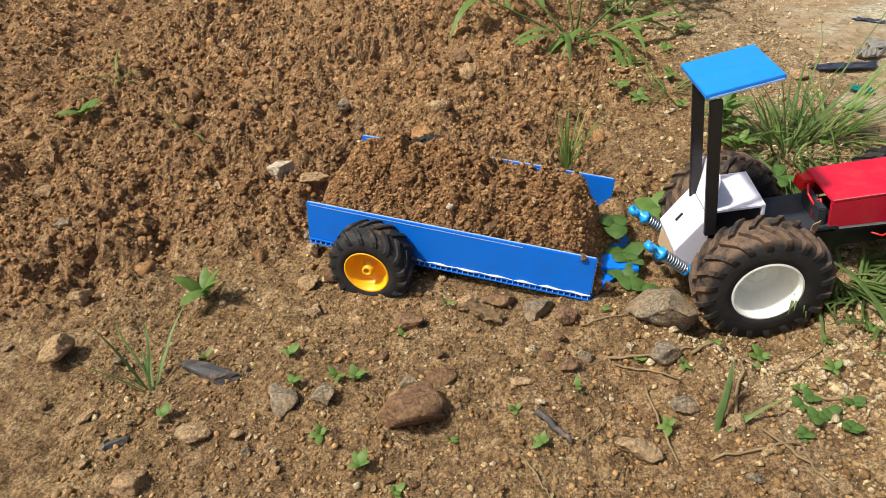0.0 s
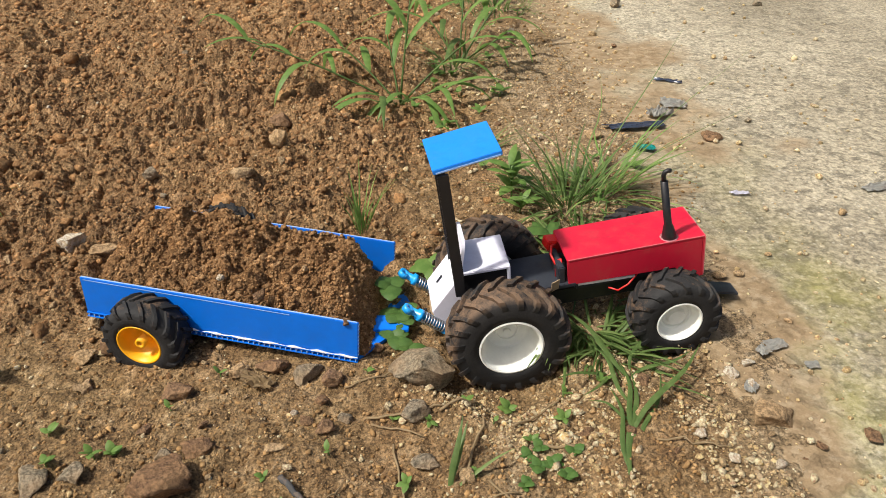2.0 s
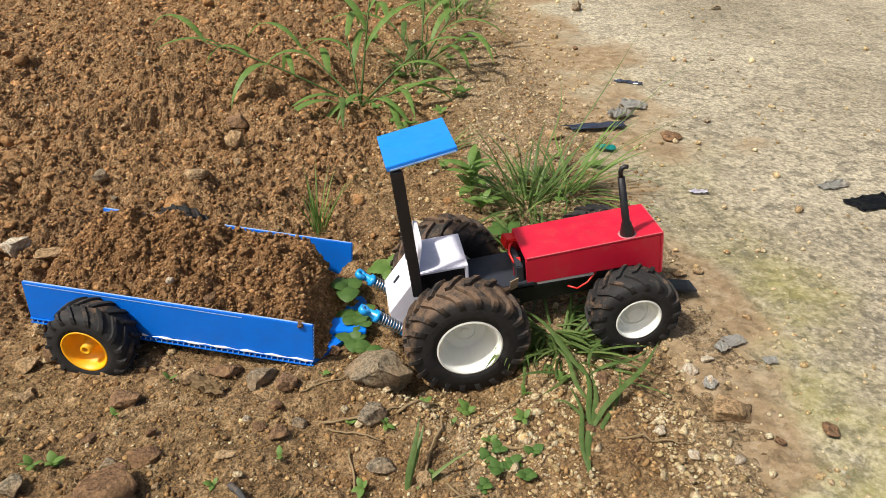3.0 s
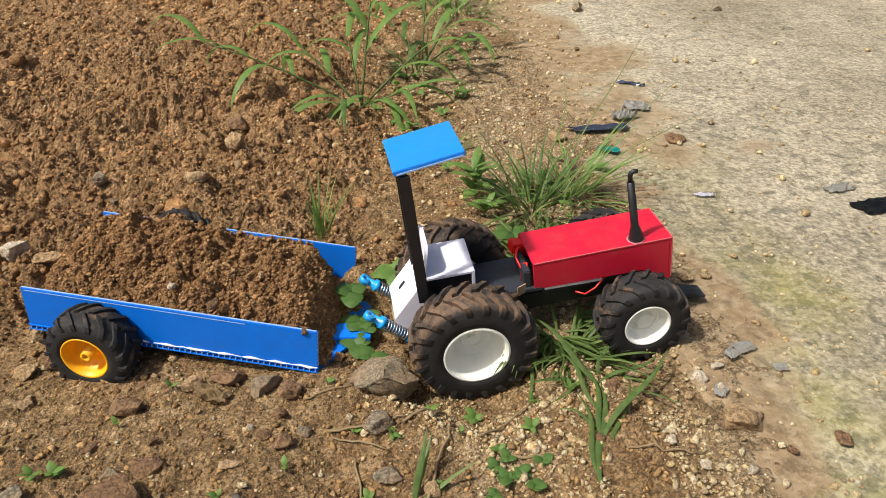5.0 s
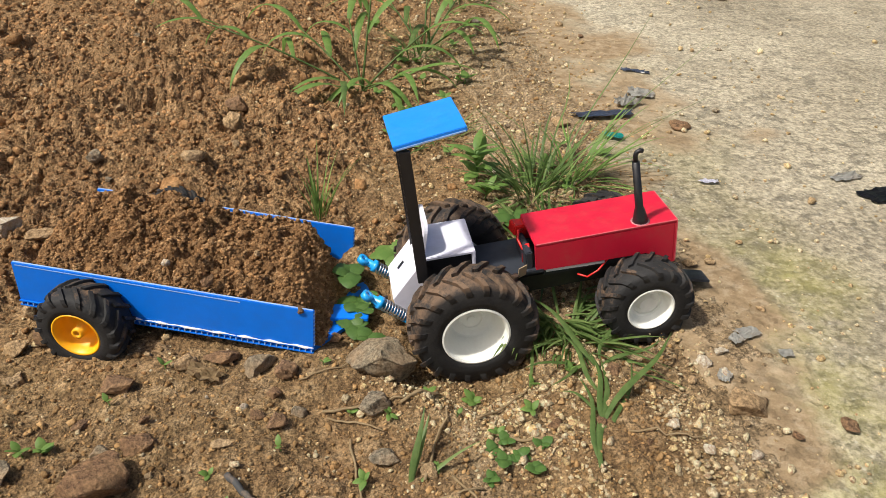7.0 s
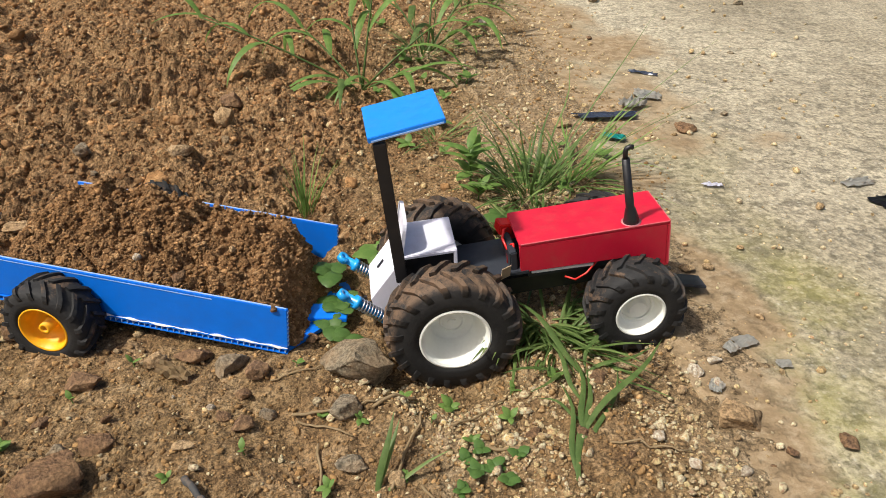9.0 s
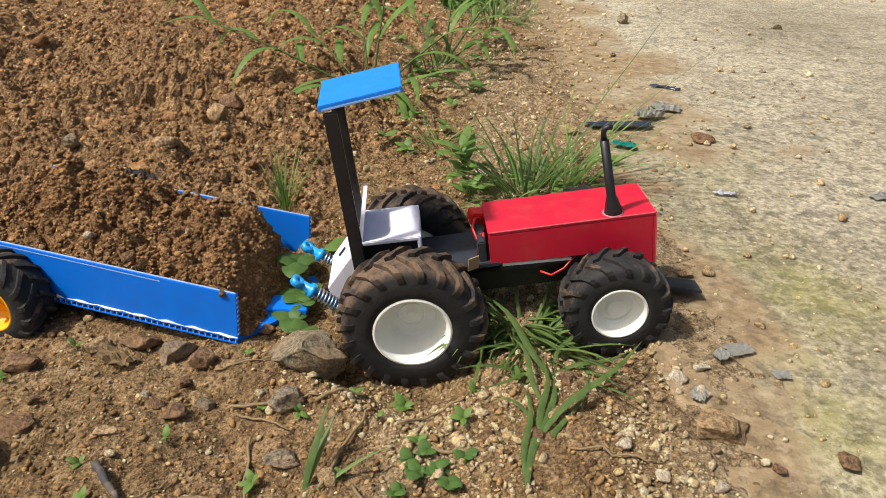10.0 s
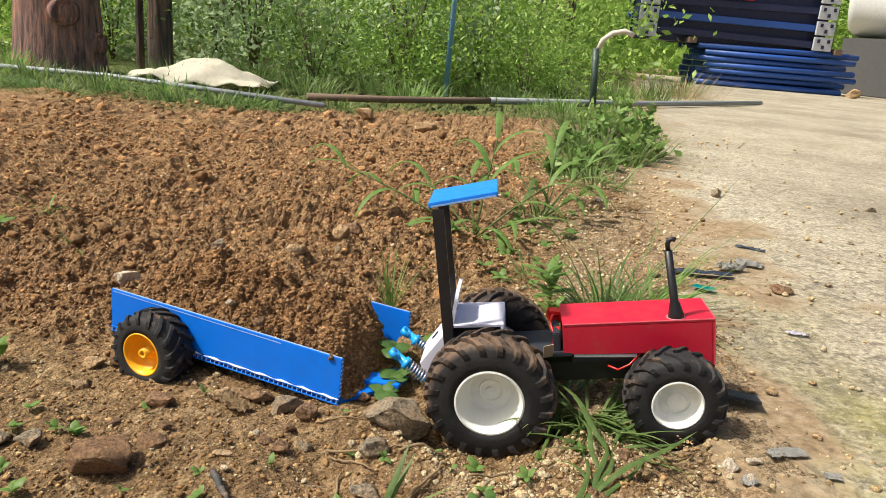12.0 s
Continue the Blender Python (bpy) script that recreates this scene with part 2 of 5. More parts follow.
def lathe(bm, profile, segs=48, closed=False):
    """Turns (radius, y) pairs about the y axis."""
    rings = []
    for r, y in profile:
        rings.append([bm.verts.new((r * math.cos(a), y, r * math.sin(a))) for a in (2 * math.pi * k / segs for k in range(segs))])
    pairs = list(zip(rings, rings[1:])) + ([(rings[-1], rings[0])] if closed else [])
    for a, b in pairs:
        for k in range(segs):
            bm.faces.new((a[k], a[(k + 1) % segs], b[(k + 1) % segs], b[k]))
    if not closed:
        for ring in (rings[0], rings[-1]):
            bm.faces.new(ring)
    bmesh.ops.recalc_face_normals(bm, faces=bm.faces)
    return bm


def tube(bm, pts, radius, segs=8, taper=None):
    pts = [Vector(p) for p in pts]
    rings, side = [], None
    for k, p in enumerate(pts):
        d = (pts[min(k + 1, len(pts) - 1)] - pts[max(k - 1, 0)]).normalized()
        if side is None:
            side = d.orthogonal().normalized()
        side = (side - d * side.dot(d)).normalized()
        up = d.cross(side)
        r = radius if taper is None else radius * taper[k]
        rings.append([bm.verts.new(p + r * (math.cos(a) * side + math.sin(a) * up)) for a in (2 * math.pi * j / segs for j in range(segs))])
    for a, b in zip(rings, rings[1:]):
        for j in range(segs):
            bm.faces.new((a[j], a[(j + 1) % segs], b[(j + 1) % segs], b[j]))
    bm.faces.new(rings[0][::-1])
    bm.faces.new(rings[-1])
    return bm


def prism(bm, outline, depth, m=Matrix()):
    """An outline in x, z pushed along y by depth, centred."""
    tmp = bmesh.new()
    a = [tmp.verts.new((x, -depth / 2, z)) for x, z in outline]
    b = [tmp.verts.new((x, depth / 2, z)) for x, z in outline]
    tmp.faces.new(a)
    tmp.faces.new(b[::-1])
    for k in range(len(a)):
        tmp.faces.new((a[k], b[k], b[(k + 1) % len(a)], a[(k + 1) % len(a)]))
    bmesh.ops.recalc_face_normals(tmp, faces=tmp.faces)
    join(bm, tmp, m)
    return bm


def thing(name, m, label, category, group="", kind=""):
    ob = new(name)
    ob.empty_display_size = 0.02
    ob.matrix_world = m
    return tagged(ob, label, category, group, kind)


# ---- noise on arrays ----
def hashed(ix, iy, s):
    h = (ix.astype(np.int64) * 374761393 + iy.astype(np.int64) * 668265263 + s * 974634777) & 0xFFFFFFFF
    h = ((h ^ (h >> 13)) * 1274126177) & 0xFFFFFFFF
    return ((h ^ (h >> 16)) & 0xFFFFFF) / float(0xFFFFFF)


def vnoise(x, y, s=0):
    ix, iy = np.floor(x), np.floor(y)
    u, v = x - ix, y - iy
    u, v = u * u * (3 - 2 * u), v * v * (3 - 2 * v)
    a, b, c, d = hashed(ix, iy, s), hashed(ix + 1, iy, s), hashed(ix, iy + 1, s), hashed(ix + 1, iy + 1, s)
    return (a + (b - a) * u) * (1 - v) + (c + (d - c) * u) * v - 0.5


def fbm(x, y, octaves=4, s=0):
    return sum(vnoise(x * 2 ** k, y * 2 ** k, s + k) * 0.5 ** k for k in range(octaves))


def lumps(x, y, s=0):
    """Rounded lumps of uneven height on a jittered grid."""
    x, y = x + 0.7 * vnoise(x * 1.7, y * 1.7, s + 5), y + 0.7 * vnoise(x * 1.7, y * 1.7, s + 6)
    ix, iy = np.floor(x), np.floor(y)
    best = np.zeros_like(x)
    for dx in (-1, 0, 1):
        for dy in (-1, 0, 1):
            cx, cy = ix + dx, iy + dy
            px, py = cx + hashed(cx, cy, s), cy + hashed(cx, cy, s + 1)
            r = 0.45 + 0.5 * hashed(cx, cy, s + 2)
            d2 = ((x - px) ** 2 + (y - py) ** 2) / r ** 2
            best = np.maximum(best, np.sqrt(np.maximum(1 - d2, 0)) * (0.35 + 0.65 * hashed(cx, cy, s + 3)) * r)
    return best


def step(a, b, v):
    u = np.clip((v - a) / (b - a), 0, 1)
    return u * u * (3 - 2 * u)


# ---- the lie of the land ----
SLAB = 0.065
TRAILER = dict(x=0.0052, y=0.539, z=0.0432, pitch=2.1, yaw=-16.4)


def slab_edge(y):
    return 0.535 - 0.036 * step(1.0, 0.55, y) + 0.13 * np.maximum(y - 1.7, 0) - 0.12 * np.maximum(0.5 - y, 0)


def looseness(x, y):
    n = 0.12 * fbm(x * 5, y * 5, 3, 40)
    return step(0.5, 0.66, y + n - 0.12 * np.clip(x, -1, 0)) * step(0.36, 0.16, x + n - 0.06 * np.clip(y - 0.8, 0, 3))


def height(x, y):
    x, y = np.asarray(x, float), np.asarray(y, float)
    z = np.interp(x, [-3, -0.32, -0.2, -0.03, 0.1, 0.2, 0.28, 0.36, 0.45, 0.52], [0.0, 0.002, 0.014, 0.02, 0.028, 0.031, 0.038, 0.0535, 0.0625, 0.066])
    z = z + 0.02 * step(0.55, 0.85, y) * step(0.3, 0.05, x)
    loose = looseness(x, y)
    far = 1 + 0.2 * step(1.2, 3.0, y)
    c, s = math.cos(radians(TRAILER["yaw"])), math.sin(radians(TRAILER["yaw"]))
    u, v = (x - TRAILER["x"]) * c + (y - TRAILER["y"] - 0.066) * s, -(x - TRAILER["x"]) * s + (y - TRAILER["y"] - 0.066) * c
    clear = step(0.16, 0.13, np.abs(u)) * step(0.13, 0.1, np.abs(v))
    clear = np.maximum(clear, step(0.14, 0.1, np.abs(x - 0.33)) * step(0.1, 0.07, np.abs(y - 0.535)))
    amp = loose * (1 - 0.75 * clear) * far
    z = z + amp * (0.026 * fbm(x * 11, y * 11, 3, 1) + 0.021 * lumps(x / 0.034, y / 0.034, 3) + 0.012 * lumps(x / 0.015, y / 0.015, 9) + (0.0085 * lumps(x / 0.0075, y / 0.0075, 15) + 0.008 * fbm(x / 0.009, y / 0.009, 3, 17)) * step(2.0, 1.0, y))
    firm = 1 - loose
    z = z + firm * (0.012 * fbm(x * 14, y * 14, 3, 21) + 0.0035 * lumps(x / 0.012, y / 0.012, 25) * step(-0.1, 0.25, vnoise(x * 18, y * 18, 30)) + 0.0022 * lumps(x / 0.006, y / 0.006, 28) + 0.004 * fbm(x / 0.01, y / 0.01, 3, 29))
    z = z - 0.017 * step(0.08, 0.035, np.hypot(x - 0.267, y - 0.478)) - 0.011 * step(0.07, 0.03, np.hypot(x - 0.412, y - 0.482))
    e = slab_edge(y) + 0.05 * fbm(x * 12, y * 12, 5, 33)
    film = SLAB - 0.004 + 0.0035 * lumps(x / 0.012, y / 0.012, 25) + 0.0022 * lumps(x / 0.006, y / 0.006, 28) + 0.005 * fbm(x * 30, y * 30, 4, 36) - 0.1 * (x - e)
    near = step(-0.1, 0.0, x - e)
    z = z * (1 - near) + film * near
    z = np.where(x > e + 0.16, SLAB - 0.03, z)
    return z


def ground_z(x, y):
    return float(height(np.array([x]), np.array([y]))[0])


def graded(lo, hi, inner, far):
    """Coordinates: fine stretches (from, to, step), then growing steps out to far on both sides."""
    vals = []
    for a, b, st in inner:
        vals += list(np.arange(a, b, st))
    vals.append(inner[-1][1])
    for sign, start in ((-1, vals[0]), (1, vals[-1])):
        st, v, out = 0.02, start, []
        while abs(v) < far:
            st *= 1.35
            v += sign * st
            out.append(v)
        vals = out[::-1] + vals if sign < 0 else vals + out
    return np.array(vals)


def sheet(name, xs, ys, zfun, mat, attrs=(), smooth=True):
    X, Y = np.meshgrid(xs, ys)
    X, Y = X.ravel(), Y.ravel()
    Z = zfun(X, Y)
    nx, ny = len(xs), len(ys)
    i = (np.arange(ny - 1)[:, None] * nx + np.arange(nx - 1)[None]).ravel()
    faces = np.stack([i, i + 1, i + nx + 1, i + nx], 1)
    me = bpy.data.meshes.new(name)
    me.vertices.add(len(X))
    me.vertices.foreach_set("co", np.stack([X, Y, Z], 1).ravel())
    me.loops.add(faces.size)
    me.loops.foreach_set("vertex_index", faces.ravel())
    me.polygons.add(len(faces))
    me.polygons.foreach_set("loop_start", np.arange(0, faces.size, 4))
    me.polygons.foreach_set("loop_total", np.full(len(faces), 4))
    me.polygons.foreach_set("use_smooth", np.full(len(faces), smooth))
    me.update(calc_edges=True)
    for key, fun in attrs:
        a = me.attributes.new(key, "FLOAT", "POINT")
        a.data.foreach_set("value", fun(X, Y).astype(np.float32))
    me.materials.append(mat)
    return new(name, me)


gx = graded(0, 0, [(-1.4, -0.45, 0.008), (-0.45, 0.66, 0.0024)], 70)
gy = graded(0, 0, [(0.2, 0.95, 0.0024), (0.95, 2.0, 0.006), (2.0, 3.3, 0.014)], 120)
ground = sheet("ground", gx, gy, height, M_SOIL, (
    ("loose", looseness),
    ("sandy", lambda x, y: step(0.29, 0.5, x + 0.25 * fbm(x * 8, y * 8, 4, 50)) * 0.95),
    ("wild", lambda x, y: step(2.42, 2.75, y + 0.3 * fbm(x * 3, y * 3, 3, 55) - 0.5 * step(-0.9, -0.3, x)) * step(0.0, -0.4, x - slab_edge(y) - 0.3))), False)
tagged(ground, "loose reddish-brown tilled soil with crumbs and packed earth", "ground", kind="structure")
sx = np.concatenate([np.arange(0.40, 1.6, 0.02), np.arange(1.6, 6, 0.12), np.linspace(6, 14, 12)])
sy = np.concatenate([np.linspace(-4, 0, 20), np.arange(0.05, 2.2, 0.02), np.arange(2.2, 8, 0.12), np.linspace(8, 14, 16)])


def slab_z(x, y):
    z = SLAB + 0.002 * fbm(x * 6, y * 6, 3, 60)
    return np.where(x < slab_edge(y) - 0.06, SLAB - 0.12, z)


pavement = sheet("pavement", sx, sy, slab_z, M_CONCRETE, (
    ("mossy", lambda x, y: step(0.17, 0.06, x - slab_edge(y) + 0.12 * fbm(x * 7, y * 7, 4, 62)) * (0.25 + 0.75 * step(0.72, 0.5, y))),
    ("dusty", lambda x, y: step(0.12 + 0.16 * step(0.6, 1.1, y), -0.03, x - slab_edge(y) + 0.22 * fbm(x * 8, y * 8, 5, 64)))))
tagged(pavement, "weathered rough concrete slab with moss along its edge", "pavement", kind="structure")

# ---- wheels ----
def make_wheel(parent, x, y, z, R, W, rim_r, side, hub_mat, tyre_mat, lugs, cap, tilt=0.0):
    """side -1: outer face towards -y. A rim with its rubber tyre."""
    bm = bmesh.new()
    h = W / 2
    r = rim_r
    dish = -h * 0.3 if cap else h * 0.1
    boss = [(0.0005, -h * 0.3), (r * 0.1, -h * 0.3), (r * 0.11, -h * 0.86), (r * 0.24, -h * 0.86), (r * 0.27, -h * 0.2), (r * 0.42, -h * 0.12), (r * 0.75, -h * 0.2), (r * 0.86, -h * 0.6), (r * 0.93, -h * 0.93)]
    lift = 0.0045 if cap else -0.002
    face = [(0.0005, dish - lift), (r * 0.36, dish - lift), (r * 0.42, dish - 0.3 * lift), (r * 0.44, dish), (r * 0.6, dish + 0.001), (r * 0.63, dish - 0.0008), (r * 0.72, dish - 0.001), (r * 0.84, dish * 0.4 - h * 0.5), (r * 0.93, -h * 0.93)]
    d = h * 0.35
    bowl = [(0.0005, d - 0.002), (r * 0.12, d - 0.002), (r * 0.13, d), (r * 0.3, d), (r * 0.32, d - 0.0013), (r * 0.36, d - 0.0013), (r * 0.38, d), (r * 0.64, d), (r * 0.68, d - 0.001), (r * 0.72, d - 0.004), (r * 0.87, -h * 0.7), (r * 0.93, -h * 0.93)]
    profile = (boss if cap is None else face if cap else bowl) + [(r * 0.99, -h * 1.0), (r * 1.04, -h * 0.98), (r * 1.05, -h * 0.8), (r * 1.0, h * 0.9), (r * 0.9, h * 0.9), (0.0005, h * 0.7)]
    lathe(bm, profile, 88)
    m = pose(x, y, z, 0, tilt, 0) @ (Matrix() if side < 0 else pose(0, 0, 0, 0, 0, 180))
    carcass = bmesh.new()
    lathe(carcass, [(r * 1.0, -h * 0.82), (r * 1.06, -h * 0.98), (r * 1.25, -h * 1.0), (R * 0.84, -h * 0.98), (R * 0.915, -h * 0.8), (R * 0.935, -h * 0.4), (R * 0.94, 0), (R * 0.935, h * 0.4), (R * 0.915, h * 0.8), (R * 0.84, h * 0.98), (r * 1.1, h * 0.95), (r * 1.0, h * 0.8)], 64, True)
    wheel = part("wheel", carcass, tyre_mat, parent, "black rubber tyre with angled tread bars and soil", True)
    wheel.matrix_basis = m
    treaded(wheel.data, R)
    part("rim", bm, hub_mat, wheel, "white plastic rim" if hub_mat is M_HUB else "yellow plastic rim", cap is None)
    # angled bars of the tread, staggered on the two halves and hooked over the shoulders
    for half in (-1, 1):
        bm = bmesh.new()
        rows = []
        for s, (yy, ra, lead) in enumerate(((0.02, 1.0, 0.0), (0.35, 1.0, 0.10), (0.7, 0.985, 0.22), (0.98, 0.93, 0.30), (1.03, 0.85, 0.33), (1.02, 0.79, 0.34))):
            wid = (0.055 if s < 3 else 0.06) * 18 / lugs
            a = -lead * 18 / lugs
            low = R * (0.9 if s < 3 else min(ra, 0.86) - 0.06)
            top = R * ra
            yl = half * h * yy
            rows.append([bm.verts.new((rad * math.cos(ang), yl if rad > low else yl * 0.96, rad * math.sin(ang))) for ang, rad in ((a - wid * 1.25, low), (a - wid * 0.8, top), (a + wid * 0.8, top), (a + wid * 1.25, low))])
        for p, q in zip(rows, rows[1:]):
            for j in range(3):
                bm.faces.new((p[j], p[j + 1], q[j + 1], q[j]))
        bm.faces.new(rows[0])
        bm.faces.new(rows[-1][::-1])
        bmesh.ops.recalc_face_normals(bm, faces=bm.faces)
        bar = part("tread_bar", bm, tyre_mat, wheel)
        treaded(bar.data, R)
        for k in range(lugs):
            ob = bar if k == 0 else new("tread_bar", bar.data)
            ob.parent = wheel
            ob.matrix_basis = pose(0, 0, 0, 0, 360 * (k + (0.5 if half > 0 else 0)) / lugs, 0)
    return wheel


def treaded(me, R):
    """Marks how near each point lies to the running surface, where soil clings."""
    co = np.empty(len(me.vertices) * 3)
    me.vertices.foreach_get("co", co)
    co = co.reshape(-1, 3)
    at = me.attributes.new("tread", "FLOAT", "POINT")
    at.data.foreach_set("value", step(0.83, 0.95, np.hypot(co[:, 0], co[:, 2]) / R).astype(np.float32))


# ---- toy tractor ----
def build_tractor():
    t = thing("toy_tractor", pose(0.2635, 0.5345, 0.0767, 0, -9.5, 0.8), "handmade toy tractor with red hood and blue canopy, muddy tyres", "toy tractor")
    RW, FW = 0.0553, 0.0405
    for side in (-1, 1):
        make_wheel(t, 0.0, side * 0.0535, -0.005, RW, 0.037, 0.0275, side, M_HUB, M_TYRE_MUD, 20, False, 20 * side)
        make_wheel(t, 0.149, side * 0.055, -0.0115, FW, 0.033, 0.0198, side, M_HUB, M_TYRE, 17, True, 7)
    # hood: folded box with lowered nose cheeks
    bm = bmesh.new()
    L0, L1, TOP, LOW, NOSE, HW = 0.063, 0.188, 0.0435, 0.0165, 0.0, 0.0265
    box(bm, ((L0 + L1) / 2, 0, TOP - 0.0015), (L1 - L0, 2 * HW, 0.003), bevel=0.0007)
    for side in (-1, 1):
        prism(bm, [(L0, LOW), (L1 - 0.026, LOW - 0.002), (L1 - 0.023, NOSE), (L1 - 0.003, NOSE - 0.002), (L1 - 0.003, TOP - 0.003), (L0, TOP - 0.003)], 0.003, pose(0, side * (HW - 0.0015), 0))
    box(bm, (L1 - 0.0015, 0, (TOP - 0.003 + NOSE) / 2), (0.003, 2 * HW, TOP - 0.003 - NOSE), bevel=0.0005)
    hood = part("hood", bm, M_RED, t, "red painted cardboard hood with rough edges")
    for c, size in (((0.1255, -HW + 0.0002, TOP - 0.0004), (0.123, 0.0009, 0.0007)), ((L1 - 0.0004, -HW + 0.0002, 0.022), (0.0009, 0.0009, 0.04)), ((L1 - 0.0004, 0, TOP - 0.0004), (0.0009, 0.051, 0.0007))):
        bm = bmesh.new()
        box(bm, c, size)
        part("worn_edge", bm, M_WORN_RED, hood, "pale worn paper edge")
    bm = bmesh.new()
    box(bm, (L1 + 0.0008, 0, 0.021), (0.0012, 0.042, 0.032))
    grille = part("grille", bm, M_BLACK, hood, "black mesh grille panel")
    for k in range(7):
        bm = bmesh.new()
        box(bm, (L1 + 0.0018, 0, 0.009 + 0.004 * k), (0.001, 0.04, 0.0012))
        part("slat", bm, M_DECK, grille)
    # exhaust pipe with cone foot and bent tip
    bm = bmesh.new()
    ex, ey = 0.1575, -0.0185
    tube(bm, [(ex, ey, TOP), (ex, ey, TOP + 0.003), (ex - 0.001, ey, TOP + 0.012), (ex - 0.0013, ey, TOP + 0.014), (ex - 0.006, ey, TOP + 0.058)], 0.0032, 14, [2.1, 1.95, 1.35, 1.1, 1.0])
    pipe = part("exhaust", bm, M_BLACK, t, "black exhaust pipe with bent tip", True)
    bm = bmesh.new()
    tube(bm, [(ex - 0.006, ey, TOP + 0.057), (ex - 0.0065, ey, TOP + 0.0635), (ex - 0.0055, ey, TOP + 0.0665), (ex - 0.003, ey, TOP + 0.0675), (ex - 0.0005, ey, TOP + 0.0668)], 0.0021, 10)
    part("tip", bm, M_BLACK, pipe, "", True)
    bm = bmesh.new()
    lathe(bm, [(0.0005, 0.0), (0.0082, 0.0), (0.0072, 0.0012), (0.0005, 0.0016)], 20)
    glue = part("glue_ring", bm, M_GLUE_PINK, pipe, "clear hot glue bead", True)
    glue.matrix_basis = pose(ex, ey, TOP + 0.0002, 90, 0, 0) @ Matrix.Diagonal((1, -1, 1, 1))
    # chassis, deck and gearbox under the hood
    bm = bmesh.new()
    box(bm, (0.075, 0, -0.004), (0.2, 0.03, 0.018), bevel=0.001)
    box(bm, (0.0, 0, 0.0), (0.03, 0.076, 0.016), bevel=0.001)
    box(bm, (0.149, 0, -0.006), (0.014, 0.07, 0.012), bevel=0.001)
    part("chassis", bm, M_BLACK, t, "black chassis with axles")
    bm = bmesh.new()
    box(bm, (0.026, 0, 0.0165), (0.088, 0.054, 0.004), bevel=0.0006)
    part("deck", bm, M_DECK, t, "dark slate deck plate dusted with soil")
    bm = bmesh.new()
    box(bm, (0.115, 0, 0.011), (0.09, 0.044, 0.009), bevel=0.001)
    box(bm, (0.058, -0.006, 0.026), (0.006, 0.036, 0.018), bevel=0.001)
    part("battery_box", bm, M_DECK, t, "dark battery box under the hood")
    bm = bmesh.new()
    box(bm, (0.098, -0.0235, 0.0135), (0.052, 0.004, 0.0025), (0, 2, 0))
    part("glue_strip", bm, M_GLUE, t, "clear hot glue strip")
    # cables
    bm = bmesh.new()
    tube(bm, [(0.062, 0.012, 0.037), (0.056, 0.004, 0.041), (0.053, -0.004, 0.038), (0.055, -0.012, 0.032), (0.06, -0.016, 0.031), (0.0605, -0.012, 0.036), (0.057, -0.008, 0.033), (0.055, -0.012, 0.018)], 0.0012, 8)
    part("cable", bm, M_WIRE_RED, t, "red cable looped behind the hood", True)
    bm = bmesh.new()
    box(bm, (0.058, 0.016, 0.037), (0.012, 0.014, 0.01), (0, 12, 8), 0.001)
    part("switch", bm, M_WIRE_RED, t, "red plastic switch")
    bm = bmesh.new()
    tube(bm, [(0.1, -0.024, 0.004), (0.108, -0.027, 0.001), (0.118, -0.026, 0.005), (0.128, -0.024, 0.015)], 0.0009, 8)
    part("cable", bm, M_WIRE_RED, t, "thin red cable under the hood", True)
    bm = bmesh.new()
    box(bm, (0.05, -0.03, 0.0215), (0.009, 0.0006, 0.012), (14, 0, 25))
    part("tape", bm, M_FOAM_EDGE, t, "loose scrap of tan masking tape")
    # seat
    bm = bmesh.new()
    box(bm, (-0.0095, 0.0065, 0.0438), (0.046, 0.049, 0.0032), (4, 1, 0), 0.0006)
    seat = part("seat", bm, M_WHITE, t, "white foam-board seat")
    bm = bmesh.new()
    box(bm, (0.0116, 0.0065, 0.0305), (0.003, 0.049, 0.024), (0, 3, 0), 0.0006)
    part("seat_front", bm, M_WHITE, seat)
    bm = bmesh.new()
    w, hgt, rad = 0.0225, 0.034, 0.009
    outline = [(-w, 0), (w, 0)] + [(w - rad + rad * math.cos(a), hgt - rad + rad * math.sin(a)) for a in np.linspace(0, math.pi / 2, 7)] + [(-w + rad + rad * math.cos(a), hgt - rad + rad * math.sin(a)) for a in np.linspace(math.pi / 2, math.pi, 7)]
    prism(bm, outline, 0.003, pose(-0.0325, 0.0055, 0.041, 0, 0, 90) @ pose(0, 0, 0, 14, 0, 0))
    part("backrest", bm, M_WHITE, seat)
    bm = bmesh.new()
    box(bm, (-0.0115, 0.006, 0.0292), (0.043, 0.042, 0.022))
    part("seat_box", bm, M_BLACK, t, "dark box under the seat")
    # white wedge-shaped rear cover with a keyhole slot
    bm = bmesh.new()
    prism(bm, [(-0.034, 0.041), (-0.036, 0.041), (-0.062, 0.012), (-0.056, -0.014), (-0.034, -0.014)], 0.05, pose(0, 0.002, 0))
    bmesh.ops.bevel(bm, geom=bm.edges[:], offset=0.0006, segments=1, affect="EDGES")
    rear = part("rear_cover", bm, M_WHITE, t, "white foam-board rear cover")
    bm = bmesh.new()
    box(bm, (-0.0505, 0.006, 0.0262), (0.009, 0.0028, 0.001), (0, -48, 0), 0.0004)
    part("slot", bm, M_DECK, rear)
    bm = bmesh.new()
    box(bm, (-0.0605, 0.002, -0.002), (0.0018, 0.049, 0.024), (0, 12, 0))
    part("board_edge", bm, M_FOAM_EDGE, rear)
    # canopy on two flat posts
    for yy in (-0.0265, 0.0175):
        bm = bmesh.new()
        box(bm, (-0.034, yy, 0.088), (0.0095, 0.004, 0.122), (0, 0, 0), 0.0006)
        part("post", bm, M_BLACK, t, "black flat canopy post")
